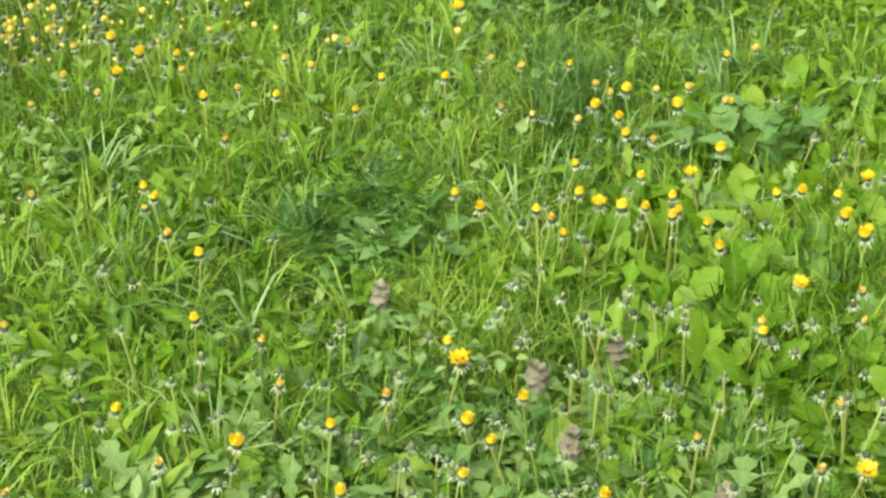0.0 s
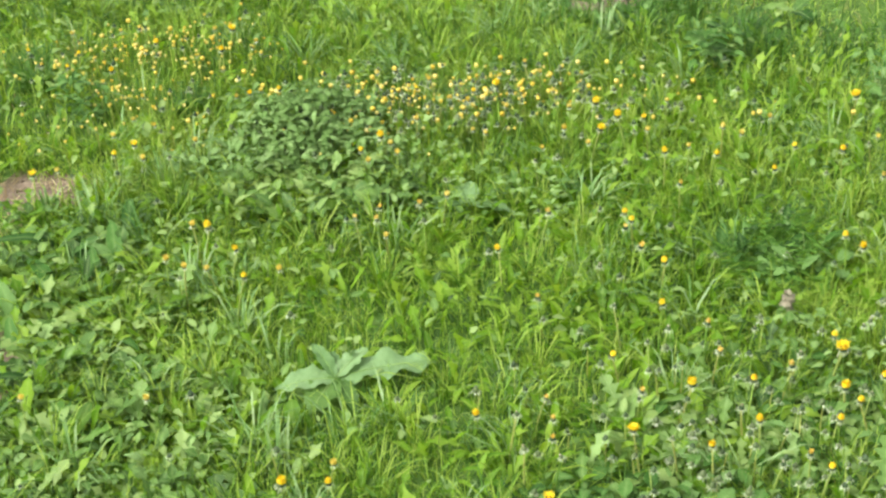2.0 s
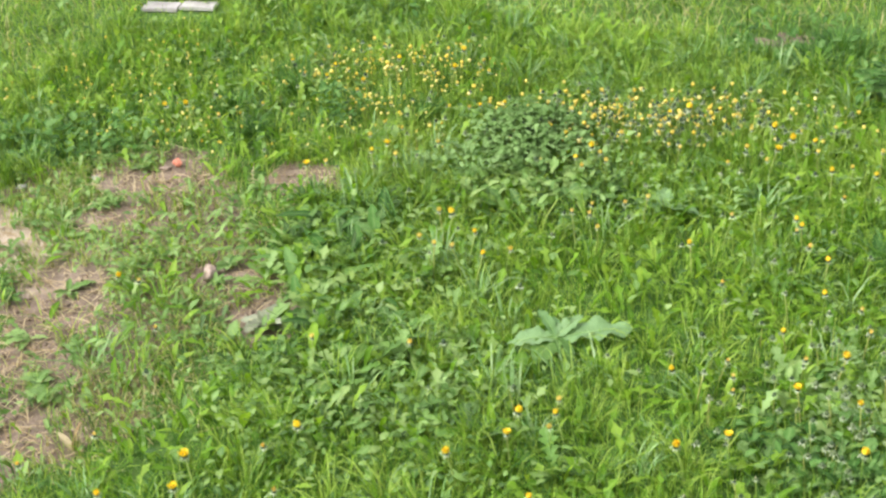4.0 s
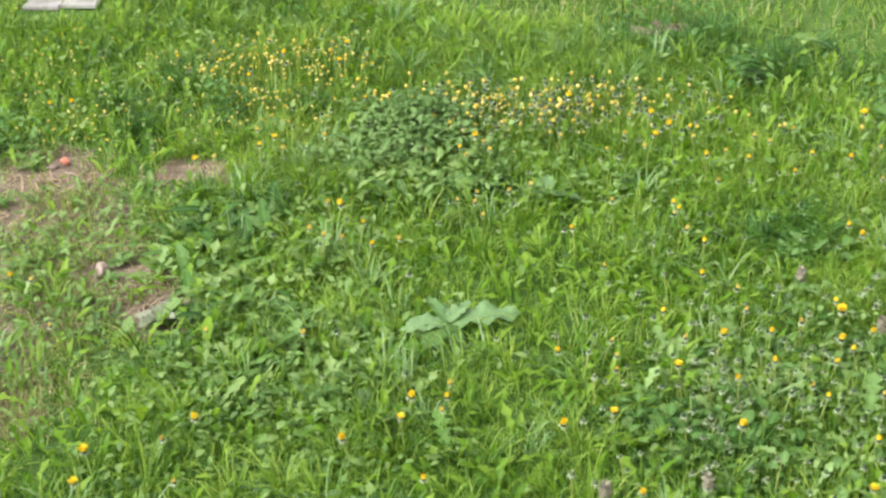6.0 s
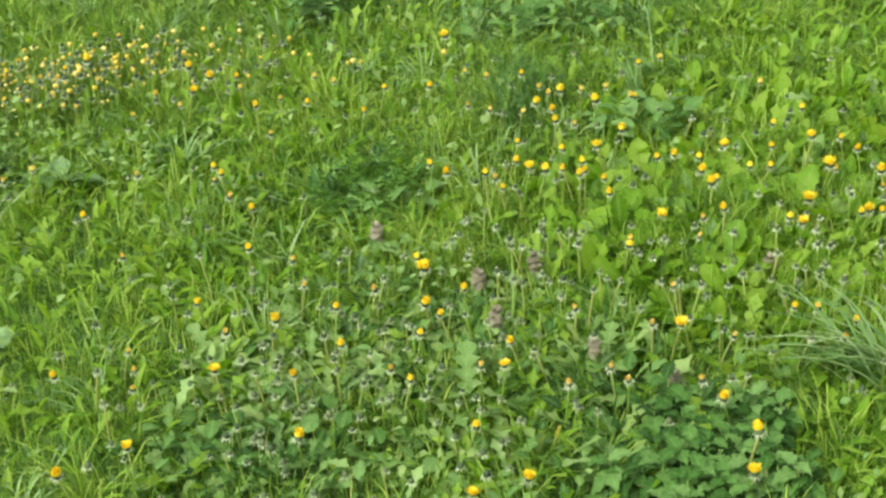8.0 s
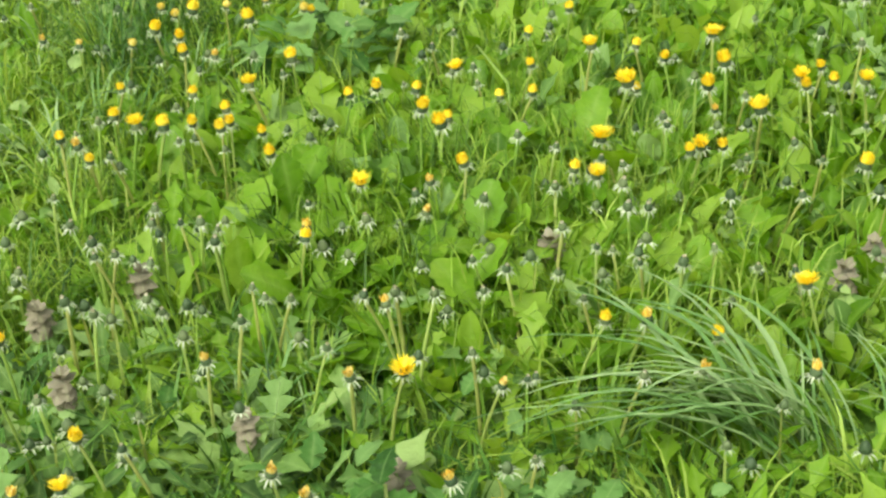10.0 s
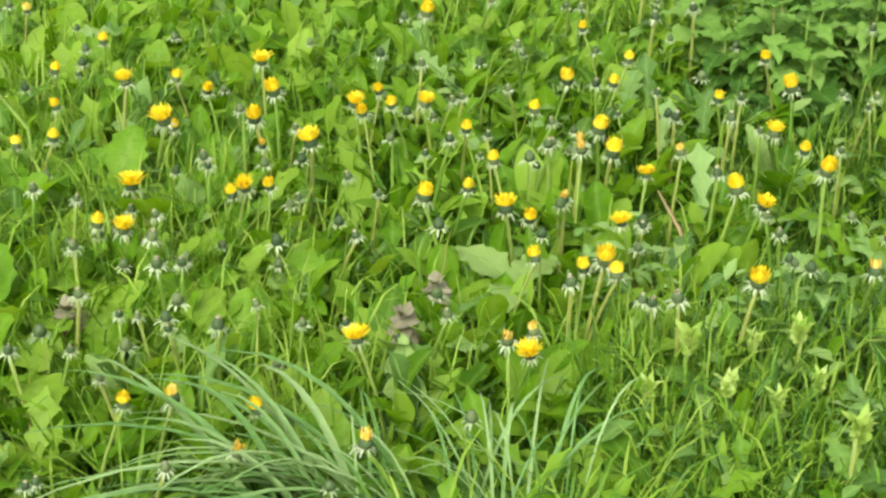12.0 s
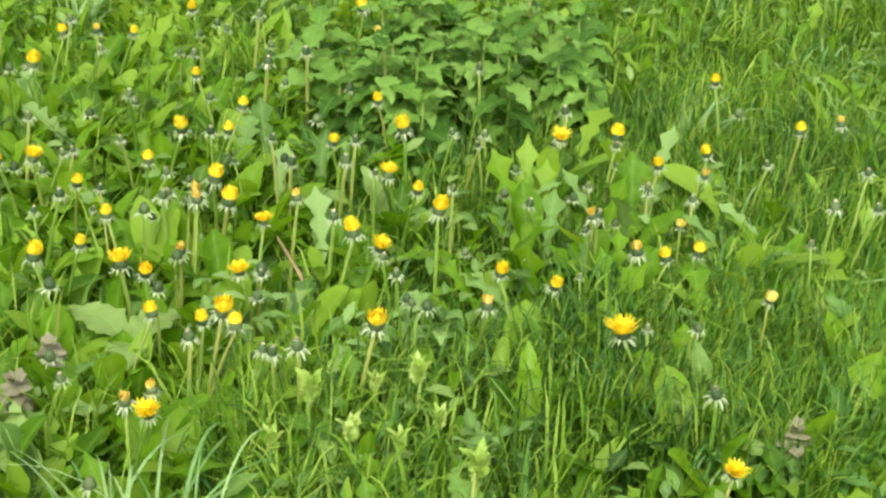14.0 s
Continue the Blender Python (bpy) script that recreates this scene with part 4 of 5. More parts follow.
CLOSED_ROW_D = [(88, 368), (90, 279), (90, 352), (96, 255), (96, 376), (97, 267), (99, 422), (101, 374), (102, 387), (102, 400), (105, 312), (105, 350), (108, 349), (110, 408), (112, 391), (116, 375), (117, 375), (118, 308), (119, 391), (122, 353), (123, 386), (124, 356), (127, 355), (128, 374), (132, 381), (134, 363), (142, 374), (143, 373), (145, 347), (147, 373), (147, 380), (151, 348), (152, 374), (154, 329), (154, 341), (155, 363), (156, 338), (156, 353), (159, 326), (160, 405), (161, 321), (161, 325), (166, 367), (168, 415), (171, 350)]
CLOSED_ROW_E = [(172, 358), (174, 376), (176, 316), (179, 371), (179, 414), (183, 337), (183, 395), (184, 378), (185, 334), (192, 364), (192, 422), (194, 350), (195, 321), (196, 339), (196, 345), (201, 318), (203, 363), (204, 374), (218, 318), (218, 403), (220, 413), (221, 316), (231, 350), (232, 340), (242, 342), (258, 362), (259, 342)]
OPEN_ROW_A = [(-16, 279), (4, 216), (44, 245), (45, 286), (75, 351), (81, 303), (90, 388), (110, 360), (130, 316), (132, 393), (147, 309), (167, 335), (174, 345), (198, 278), (202, 304), (224, 354)]
SPENT_ROW_A = [(-220, 255), (-198, 235), (-194, 168), (-183, 186), (-138, 201), (-125, 186), (-111, 346), (-107, 353), (-105, 347), (-97, 358), (-62, 364), (-52, 323), (-40, 361), (-38, 286), (-34, 279), (-34, 353), (-32, 272), (-32, 387), (-18, 294), (-10, 323), (-5, 314), (12, 313), (20, 405), (21, 284), (26, 404), (33, 365), (40, 285), (50, 396), (58, 308), (59, 281), (67, 286), (68, 338), (71, 283), (75, 303), (79, 318), (84, 340), (85, 349), (86, 285), (92, 301), (110, 311), (115, 302), (127, 299), (128, 368), (146, 314), (149, 314)]
SPENT_ROW_B = [(162, 342), (168, 353), (169, 356), (173, 414), (180, 348), (190, 315), (214, 319), (215, 331), (236, 335), (269, 344)]
BUD_ROW_A = [(-42, 278), (-41, 340), (-37, 268), (-33, 324), (-29, 224), (-28, 266), (-22, 314), (-20, 237), (-18, 292), (-18, 318), (-15, 239), (-8, 281), (1, 305), (1, 325), (4, 295), (13, 318), (18, 240), (25, 333), (26, 335), (30, 309), (31, 331), (32, 350), (34, 304), (36, 341), (38, 362), (39, 303), (40, 336), (43, 319), (43, 335), (47, 345), (48, 332), (48, 365), (49, 322), (51, 341), (56, 336), (56, 340), (62, 324), (62, 388), (64, 320), (67, 321), (68, 346), (72, 309), (72, 405), (76, 320), (80, 321)]
BUD_ROW_B = [(81, 402), (83, 344), (85, 319), (86, 396), (89, 306), (89, 383), (90, 328), (91, 320), (92, 344), (93, 381), (94, 325), (95, 288), (95, 302), (98, 361), (102, 334), (102, 345), (103, 318), (103, 356), (106, 330), (108, 300), (108, 329), (111, 325), (111, 338), (111, 344), (114, 339), (116, 323), (120, 366), (121, 328), (125, 321), (130, 322), (133, 370), (135, 340), (137, 354), (140, 350), (141, 320), (148, 358), (152, 360), (156, 322), (158, 363), (158, 375), (163, 318), (165, 376), (166, 315), (170, 388), (172, 408)]
BUD_ROW_C = [(183, 343), (184, 331), (184, 360), (184, 367), (185, 402), (191, 357), (194, 354), (194, 393), (194, 411), (201, 414), (202, 396), (204, 289), (206, 305), (208, 336), (212, 328), (212, 357), (213, 357), (228, 337), (229, 347), (237, 313), (247, 320), (253, 318), (259, 327)]
PALE_ROW_A = [(222, 303), (225, 325)]
SHORT_CLOSED_ROW_A = [(-291, 367), (-284, 371), (-268, 423), (-266, 367), (-257, 384), (-256, 413), (-248, 424), (-246, 414), (-242, 424), (-242, 430), (-240, 434), (-238, 447), (-231, 417), (-231, 436), (-228, 407), (-227, 439), (-226, 431), (-220, 439), (-219, 446), (-218, 422), (-212, 454), (-209, 400), (-209, 428), (-208, 434), (-204, 386), (-202, 440), (-196, 385), (-194, 426), (-194, 450), (-187, 440), (-180, 409), (-177, 412), (-174, 414), (-169, 417), (-148, 424), (-137, 425), (-134, 427), (-129, 428), (-127, 430), (-114, 425), (-114, 435), (-108, 430), (-104, 444), (-100, 408), (-99, 454)]
SHORT_CLOSED_ROW_B = [(-96, 439), (-95, 405), (-92, 449), (-84, 437), (-80, 454)]
FLOWERS = [("closed", CLOSED_ROW_A), ("closed", CLOSED_ROW_B), ("closed", CLOSED_ROW_C), ("closed", CLOSED_ROW_D), ("closed", CLOSED_ROW_E), ("open", OPEN_ROW_A), ("spent", SPENT_ROW_A), ("spent", SPENT_ROW_B), ("bud", BUD_ROW_A), ("bud", BUD_ROW_B), ("bud", BUD_ROW_C), ("pale", PALE_ROW_A)]
SHORT_FLOWERS = [("closed", SHORT_CLOSED_ROW_A), ("closed", SHORT_CLOSED_ROW_B)]
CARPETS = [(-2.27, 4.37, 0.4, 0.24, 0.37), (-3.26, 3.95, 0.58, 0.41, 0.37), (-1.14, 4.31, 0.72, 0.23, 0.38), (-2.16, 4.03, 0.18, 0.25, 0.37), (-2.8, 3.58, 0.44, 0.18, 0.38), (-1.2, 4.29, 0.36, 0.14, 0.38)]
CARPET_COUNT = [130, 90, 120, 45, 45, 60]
for form, spots in FLOWERS:
    for px, py in spots:
        f = form if form != "closed" or random.random() > 0.10 else "half"
        if form == "closed" and (px < -45 or py > 400) and random.random() < 0.55:
            f = "pale"
        plant_flower(f, px / 100, py / 100, 0.15 + random.uniform(-0.008, 0.010))
for form, spots in SHORT_FLOWERS:
    for px, py in spots:
        f = form if form != "closed" else random.choice(("pale", "pale", "pale", "closed", "spent"))
        plant_flower(f, px / 100, py / 100, 0.13 + random.uniform(-0.008, 0.008))

# closed heads between them, thickest where the flowers stand thick
ALL_SPOTS = np.array([p for _, spots in FLOWERS + SHORT_FLOWERS for p in spots]) / 100.0
count = 0
while count < 75:
    c = ALL_SPOTS[random.randrange(len(ALL_SPOTS))]
    if (c[0] < 0.2 and random.random() < 0.55) or c[1] > 5.2:
        continue
    a, r = random.uniform(0, 6.28), abs(random.gauss(0.0, 0.15)) + 0.02
    plant_flower("bud", c[0] + r * math.cos(a), c[1] + r * math.sin(a), random.uniform(0.115, 0.155))
    count += 1
for form in MODELS:
    for root, top, used in MODELS[form]:
        if not used:
            plant_flower(form, *(ALL_SPOTS[0] + (0.3, 0.4)), 0.13)


def flower_stuff(name, n, centre_pick, heads, mat, label, h=(0.10, 0.16), size=1.0, cups=None):
    """Many small heads on stalks, joined: those too many to count."""
    p = np.array([centre_pick() for _ in range(n)])
    z = rng.uniform(*h, n)
    sizes, turns = np.full(n, size) * rng.uniform(0.8, 1.2, n), rng.uniform(0, 6.28, n)
    v, f = scatter(heads, np.column_stack([p, z]), sizes, turns, np.zeros(n), 1.0, np.zeros(n))
    stuff(name, v, f, mat, label, "flowers")
    if cups:
        v, f = scatter(cups, np.column_stack([p, z]), sizes, turns, np.zeros(n), 1.0, np.zeros(n))
        stuff(name + "_cups", v, f, CUP, "grey-green cups of " + label, "flowers")
    v, f = blades(p, z * 1.15, np.full(n, 0.004), np.full(n, 0.12))
    stuff(name + "_stalks", v, f, STEM, "pale stalks of " + label, "stalks")


def shape_of(pieces):
    v, f = join(pieces)
    return np.array(v), f


BUD_SHAPE = [shape_of(bract_ring(9, 0.006, 0.003, 0.0105, 0.0050, 0.0032)) for _ in range(3)]
CUP_SHAPE = [shape_of([lathe([(0.003, 0), (0.0075, 0.004), (0.007, 0.010), (0.003, 0.016)], 7)])]
YELLOW_SHAPE = [shape_of([lathe([(0.005, 0.0), (0.008, 0.005), (0.0085, 0.011), (0.006, 0.014)], 8)] + bract_ring(5, 0.006, 0.0, 0.010, 0.008, 0.004)[:0])]


def near_flower():
    c = ALL_SPOTS[random.randrange(len(ALL_SPOTS))]
    return (c[0] + random.gauss(0, 0.2), c[1] + random.gauss(0, 0.2))


def in_ellipse(e):
    def pick():
        a, r = random.uniform(0, 6.28), math.sqrt(random.random())
        u, v = r * e[2] * math.cos(a), r * e[3] * math.sin(a)
        c, s = math.cos(e[4]), math.sin(e[4])
        return (e[0] + u * c - v * s, e[1] + u * s + v * c)
    return pick


def around_spot(e):
    """Spots scattered about an ellipse, thinning out past its edge."""
    def pick():
        u, v = random.gauss(0, 0.55) * e[2], random.gauss(0, 0.55) * e[3]
        c, s = math.cos(e[4]), math.sin(e[4])
        return (e[0] + u * c - v * s, e[1] + u * s + v * c)
    return pick


random.seed(5)
rng = np.random.default_rng(17)
flower_stuff("closed_dandelion_heads", 250, near_flower, BUD_SHAPE, BRACT, "pale reflexed bracts of closed dandelion heads", (0.09, 0.145), 0.85, CUP_SHAPE)
flower_stuff("closed_dandelion_heads", 190, around_spot(CARPETS[2]), BUD_SHAPE, BRACT, "pale reflexed bracts of closed dandelion heads in short grass", (0.07, 0.115), 0.95, CUP_SHAPE)
flower_stuff("closed_dandelion_heads", 105, around_spot(WHITE_HEADS), BUD_SHAPE, BRACT, "pale reflexed bracts of closed dandelion heads among weeds", (0.08, 0.13), 0.85, CUP_SHAPE)
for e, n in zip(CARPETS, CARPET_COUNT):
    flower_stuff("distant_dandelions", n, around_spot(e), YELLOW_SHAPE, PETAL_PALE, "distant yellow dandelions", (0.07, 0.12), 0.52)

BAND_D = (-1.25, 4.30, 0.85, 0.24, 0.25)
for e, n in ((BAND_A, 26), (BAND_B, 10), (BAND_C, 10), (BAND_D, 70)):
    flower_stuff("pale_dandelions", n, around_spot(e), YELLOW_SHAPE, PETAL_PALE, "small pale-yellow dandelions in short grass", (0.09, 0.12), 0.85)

# ---- single plants ----
MIDRIB = leaf_material("leaf_midrib", [(0.15, 0.28, 0.06), (0.20, 0.34, 0.09), (0.27, 0.40, 0.14)], 0.5, 0.0, 0.2)


def leaf_part(parent, shape, mat, yaw, rise, length, wide=1.0, at=(0, 0, 0), name="leaf", label=""):
    v, f = shape
    p = (v * (length, length * wide, length)).tolist()
    m = pose(*at, 0, -rise, yaw)
    ob = part(name, mesh_of(name, [tuple(m @ Vector(q)) for q in p], f, mat), parent, label)
    mark_veins(ob.data, [abs(q[1]) < 1e-9 for q in p])
    if length > 0.09 and len(v) > 60:
        # the pale raised midrib
        spine = [Vector(q) for q in p if abs(q[1]) < 1e-9][::3]
        if len(spine) > 3:
            rib = [tuple(m @ (q + Vector((0, 0, 0.0012)))) for q in spine]
            n = len(rib)
            part("midrib", mesh_of("midrib", *tube(rib, [0.0012 * (1 - 0.7 * i / n) for i in range(n)], 5), MIDRIB), ob)
    return ob


def weed(name, xy, leaves, label, category, lift=0.0):
    """A plant of single leaves from one root: (shape, material, yaw, rise, length, width factor) in degrees and metres, on a stem lift high."""
    root = tagged(new(name), label, category)
    root.matrix_basis = pose(xy[0], xy[1], 0.0)
    if lift:
        part("stem", mesh_of("stem", *tube([(0, 0, -0.01), (0.004, 0.002, lift * 0.6), (0, 0, lift)], [0.006, 0.005, 0.004]), STEM), root)
    for shape, mat, yaw, rise, length, wide in leaves:
        leaf_part(root, shape, mat, yaw, rise, length, wide, (0, 0, lift))
    return root


WAVY = fine_leaf(w_ovate, 20, 4, 0.2, 0.28, 0.03, 0.10, 6.0, 1)
BROAD = fine_leaf(w_ovate, 26, 4, 0.12, 0.2, 0.05, 0.05, 9.0, 8)
WAVY_LONG = fine_leaf(lambda u: 0.17 * math.sin(math.pi * (0.93 * u + 0.04)) ** 0.7, 22, 3, 0.3, 0.3, 0.025, 0.10, 8.0, 2)
ROUND = fine_leaf(lambda u: 0.45 * math.sqrt(max(0.0, 1 - (2 * u - 1) ** 2)), 14, 4, 0.12, 0.15, 0.03, 0.05, 4.0, 3)
LOBED = leaf_shape(w_lobed, 32, 0.25, 0.2, 0.01)
TALL = fine_leaf(lambda u: 0.13 * math.sin(math.pi * (0.92 * u + 0.05)) ** 0.8, 18, 3, 0.35, 0.2, 0.02, 0.08, 7.0, 4)
OVAL = fine_leaf(w_spoon, 16, 3, 0.25, 0.15, 0.025, 0.06, 6.0, 5)
RAGGED = fine_leaf(lambda u: (0.045 + 0.12 * math.sin(math.pi * u ** 1.3 * 0.9)) * (1 + 0.28 * math.sin(u * 26)) * math.sqrt(max(0.0, 1 - u ** 8)), 26, 3, 0.3, 0.3, 0.02, 0.10, 7.0, 11)
HOOD = fine_leaf(w_heart, 7, 2, -0.35, 0.25, 0.02, 0.06, 3.0, 6)
SMALL_WAVY = leaf_shape(w_ovate, 8, 0.22, 0.3, 0.02, 0.0, 0.14)

weed("large_leaf_plant", (-0.918, 2.890), [
    (WAVY, BROAD_GREY, 207, 9, 0.155, 1.0), (BROAD, BROAD_GREY, 31, 11, 0.255, 0.75), (WAVY, BROAD_GREY, 118, 30, 0.09, 0.8), (WAVY, BROAD_GREY, 66, 30, 0.12, 0.8),
    (WAVY_LONG, BROAD_GREY, 150, 48, 0.11, 1.0), (WAVY, GREYLEAF, 262, 2, 0.13, 1.2), (WAVY_LONG, WEED, 318, 6, 0.12, 1.2)],
    "large grey-green plant with broad flat wavy leaves", "plant", 0.055)
weed("large_leaf_plant", (-0.896, 3.742), [(WAVY_LONG, BROAD_GREY, 10, 8, 0.145, 0.9), (WAVY, BROAD_GREY, 105, 25, 0.111, 1.0), (WAVY_LONG, BROAD_GREY, 215, 20, 0.103, 1.0)], "grey-green plant with long flat leaves among dandelions", "plant", 0.06)
weed("large_leaf_plant", (-0.457, 4.919), [(WAVY, WEED, 20, 30, 0.079, 1.0), (WAVY, WEED, 250, 25, 0.085, 1.0), (WAVY, NETTLE, 140, 20, 0.121, 1.0)], "dark green plant with one pale broad leaf", "plant", 0.06)
weed("large_leaf_plant", (-0.258, 5.309), [(WAVY, WEED, 60, 35, 0.093, 1.0), (WAVY, WEED, 200, 25, 0.124, 1.0), (WAVY, NETTLE, 310, 20, 0.124, 1.0)], "grey-green broad-leaved plant in long grass", "plant", 0.06)
weed("large_leaf_plant", (0.280, 4.864), [(WAVY, WEED, 350, 18, 0.106, 1.0), (WAVY, NETTLE, 170, 24, 0.121, 1.0), (WAVY, NETTLE, 80, 30, 0.151, 1.0), (WAVY, NETTLE, 260, 15, 0.151, 1.0)], "broad-leaved plant over dark undergrowth", "plant", 0.06)
weed("toothed_leaf_plant", (0.367, 2.846), [(LOBED, GREYLEAF, 95, 62, 0.161, 1.0), (LOBED, LIME, 20, 35, 0.132, 1.0), (LOBED, LIME, 200, 30, 0.123, 1.0), (LOBED, LIME, 300, 25, 0.113, 1.0)], "dandelion plant with a tall deeply toothed leaf", "plant", 0.03)
weed("toothed_leaf_plant", (-1.291, 2.590), [(LOBED, WEED, 100, 65, 0.132, 1.0), (LOBED, LIME, 190, 40, 0.106, 1.0), (LOBED, LIME, 330, 30, 0.106, 1.0)], "upright deeply toothed thistle leaf plant", "plant", 0.03)
weed("toothed_leaf_plant", (1.641, 3.960), [(LOBED, GREYLEAF, 140, 48, 0.116, 1.25), (LOBED, LIME, 60, 60, 0.094, 1.0), (LOBED, LIME, 240, 40, 0.087, 1.0)], "dandelion plant with a long pale toothed leaf", "plant", 0.03)
weed("toothed_leaf_plant", (1.840, 3.797), [(LOBED, GREYLEAF, 50, 58, 0.105, 1.0), (LOBED, LIME, 160, 50, 0.090, 1.0)], "dandelion plant with a narrow pale toothed leaf", "plant", 0.03)
for k, (x, y) in enumerate([(-1.384, 2.733), (-1.385, 2.582), (-1.658, 2.956), (-1.370, 2.727), (-1.418, 2.505), (-1.477, 3.082), (-0.938, 2.364), (-0.681, 2.338)]):
    weed("toothed_leaf_plant", (x, y), [(LOBED, (WEED, WEED, FEATHER)[(k + i) % 3], 137 * i + 50 * k, random.uniform(18, 55), random.uniform(0.10, 0.15), 1.1) for i in range(6)], "dandelion rosette with long deeply toothed leaves", "plant", 0.02)
weed("dock_plant", (2.417, 3.767), [(OVAL, LIME, 130, 82, 0.097, 1.1), (OVAL, LIME, 40, 80, 0.090, 1.2), (OVAL, LIME, 250, 50, 0.075, 1.0)], "dock plant with two upright rounded leaves", "plant", 0.03)
weed("dock_plant", (1.905, 3.045), [(TALL, LIME, 70, 74, 0.116, 1.0), (TALL, LIME, 130, 60, 0.093, 1.0), (OVAL, LIME, 10, 60, 0.085, 0.7), (TALL, LIME, 200, 55, 0.085, 1.0)], "dock plant with tall light-green leaves", "plant", 0.03)
weed("dock_plant", (2.101, 2.974), [(TALL, WEED, 90, 80, 0.117, 1.1), (OVAL, LIME, 200, 70, 0.086, 1.0), (OVAL, LIME, 320, 60, 0.078, 1.0)], "dock plant with a tall ragged upright leaf", "plant", 0.03)
weed("dock_plant", (2.063, 3.132), [(OVAL, LIME, 60, 60, 0.092, 0.8), (OVAL, LIME, 130, 70, 0.085, 0.8)], "dock plant with shining broad leaves", "plant", 0.03)
weed("dock_plant", (0.805, 3.725), [(OVAL, GREYLEAF, 100, 76, 0.097, 0.9), (OVAL, LIME, 220, 60, 0.089, 1.0), (OVAL, LIME, 330, 55, 0.089, 1.0)], "plant with one tall pale leaf among dandelions", "plant", 0.03)
weed("dock_plant", (0.948, 3.638), [(OVAL, LIME, 80, 78, 0.102, 1.2), (OVAL, LIME, 180, 60, 0.087, 1.1), (OVAL, LIME, 10, 66, 0.087, 1.1)], "light-green broad-leaved plant among dandelions", "plant", 0.03)
weed("round_leaf_plant", (0.890, 3.507), [(ROUND, GREYLEAF, 95, 35, 0.059, 1.1), (ROUND, WEED, 200, 25, 0.048, 1.0), (ROUND, WEED, 330, 25, 0.044, 1.0)], "plant with one large round grey-green leaf", "plant", 0.06)
weed("round_leaf_plant", (1.284, 3.426), [(ROUND, LIME, 60, 50, 0.053, 1.1), (ROUND, WEED, 180, 25, 0.046, 1.0), (ROUND, GREYLEAF, 300, 20, 0.042, 1.0)], "light round-leaved plant among dandelions", "plant", 0.06)
weed("round_leaf_plant", (1.535, 3.370), [(WAVY, WEED, 20, 20, 0.084, 1.1), (WAVY, WEED, 130, 30, 0.092, 1.1), (WAVY, WEED, 250, 20, 0.084, 1.1)], "low broad-leaved green plant", "plant", 0.06)
weed("broad_leaf_plant", (0.678, 3.880), [(WAVY, LIME, 95, 40, 0.107, 1.0), (WAVY, WEED, 20, 20, 0.116, 1.0), (WAVY, WEED, 200, 25, 0.116, 1.0)], "plant with a pointed light-green leaf", "plant", 0.06)
weed("withered_shoot", (-1.976, 1.914), [(LANCE[0], STRAW, 60, 72, 0.112, 0.5), (LANCE[1], STRAW, 170, 60, 0.077, 0.9), (LANCE[0], STRAW, 20, 80, 0.086, 0.4)], "pale withered shoot at the edge of the bare earth", "plant")
weed("dead_leaf_heap", (-1.816, 2.676), [((WAVY, SMALL_WAVY, RAGGED)[k % 3], (WITHERED, WITHERED, GREYLEAF)[k % 3], 137 * k, random.uniform(4, 48), random.uniform(0.06, 0.12), random.uniform(0.7, 1.2)) for k in range(18)], "flattened grey withered leaves on bare earth", "plant")
for k, (x, y) in enumerate([(-3.166, 2.987), (-2.478, 2.319), (-2.401, 2.899), (-2.542, 2.590), (-2.799, 2.499), (-2.277, 1.856), (-2.411, 2.723)]):
    weed("ground_weed", (x, y), [(WAVY_LONG, GREYLEAF if k % 2 else WEED, random.uniform(0, 360), random.uniform(10, 40), random.uniform(0.06, 0.10), 1.0) for _ in range(7)], "low grey-green weed rosette on bare earth", "plant")

for k in range(22):
    e = BARE[k % (len(BARE) - 1)]
    a, r = random.uniform(0, 6.28), random.uniform(0.75, 1.15)
    x, y = e[0] + r * e[2] * math.cos(a), e[1] + r * e[3] * math.sin(a)
    if seen_side(x, y) < 0.5:
        x, y = e[0], e[1]
    weed("ground_weed", (x, y), [((SMALL_WAVY, WAVY_LONG, LOBED)[k % 3], (GREYLEAF, WEED, MOUND_LEAF)[(k + i) % 3], 137 * i + 40 * k, random.uniform(5, 50), random.uniform(0.035, 0.075), 1.0) for i in range(9)], "low dull-green weed on dry bare earth", "plant", 0.01)

# nettles: stems with opposite pairs of drooping toothed leaves
def nettle_plant(h, tiers, leaf, mat):
    root = tagged(new("nettle_plant"), "green nettle with opposite pairs of toothed leaves", "nettle", "nettles in the meadow")
    part("stem", mesh_of("stem", *tube([(0, 0, 0), (0.006, 0.003, h * 0.5), (0, 0.006, h)], [0.0032, 0.0028, 0.002]), STEM), root)
    for k in range(tiers):
        u = (k + 1) / tiers
        size = leaf * (0.75 + 0.6 * math.sin(math.pi * (0.15 + 0.72 * u))) * random.uniform(0.85, 1.1)
        for side in (0, 180):
            leaf_part(root, NETTLE_SHAPE, mat, 90 * k + side + random.uniform(-18, 18), (-6 + 46 * max(0.0, u - 0.72) / 0.28) + random.uniform(-12, 12), size, 1.0, (0, 0, h * (0.28 + 0.72 * u)))
    return root


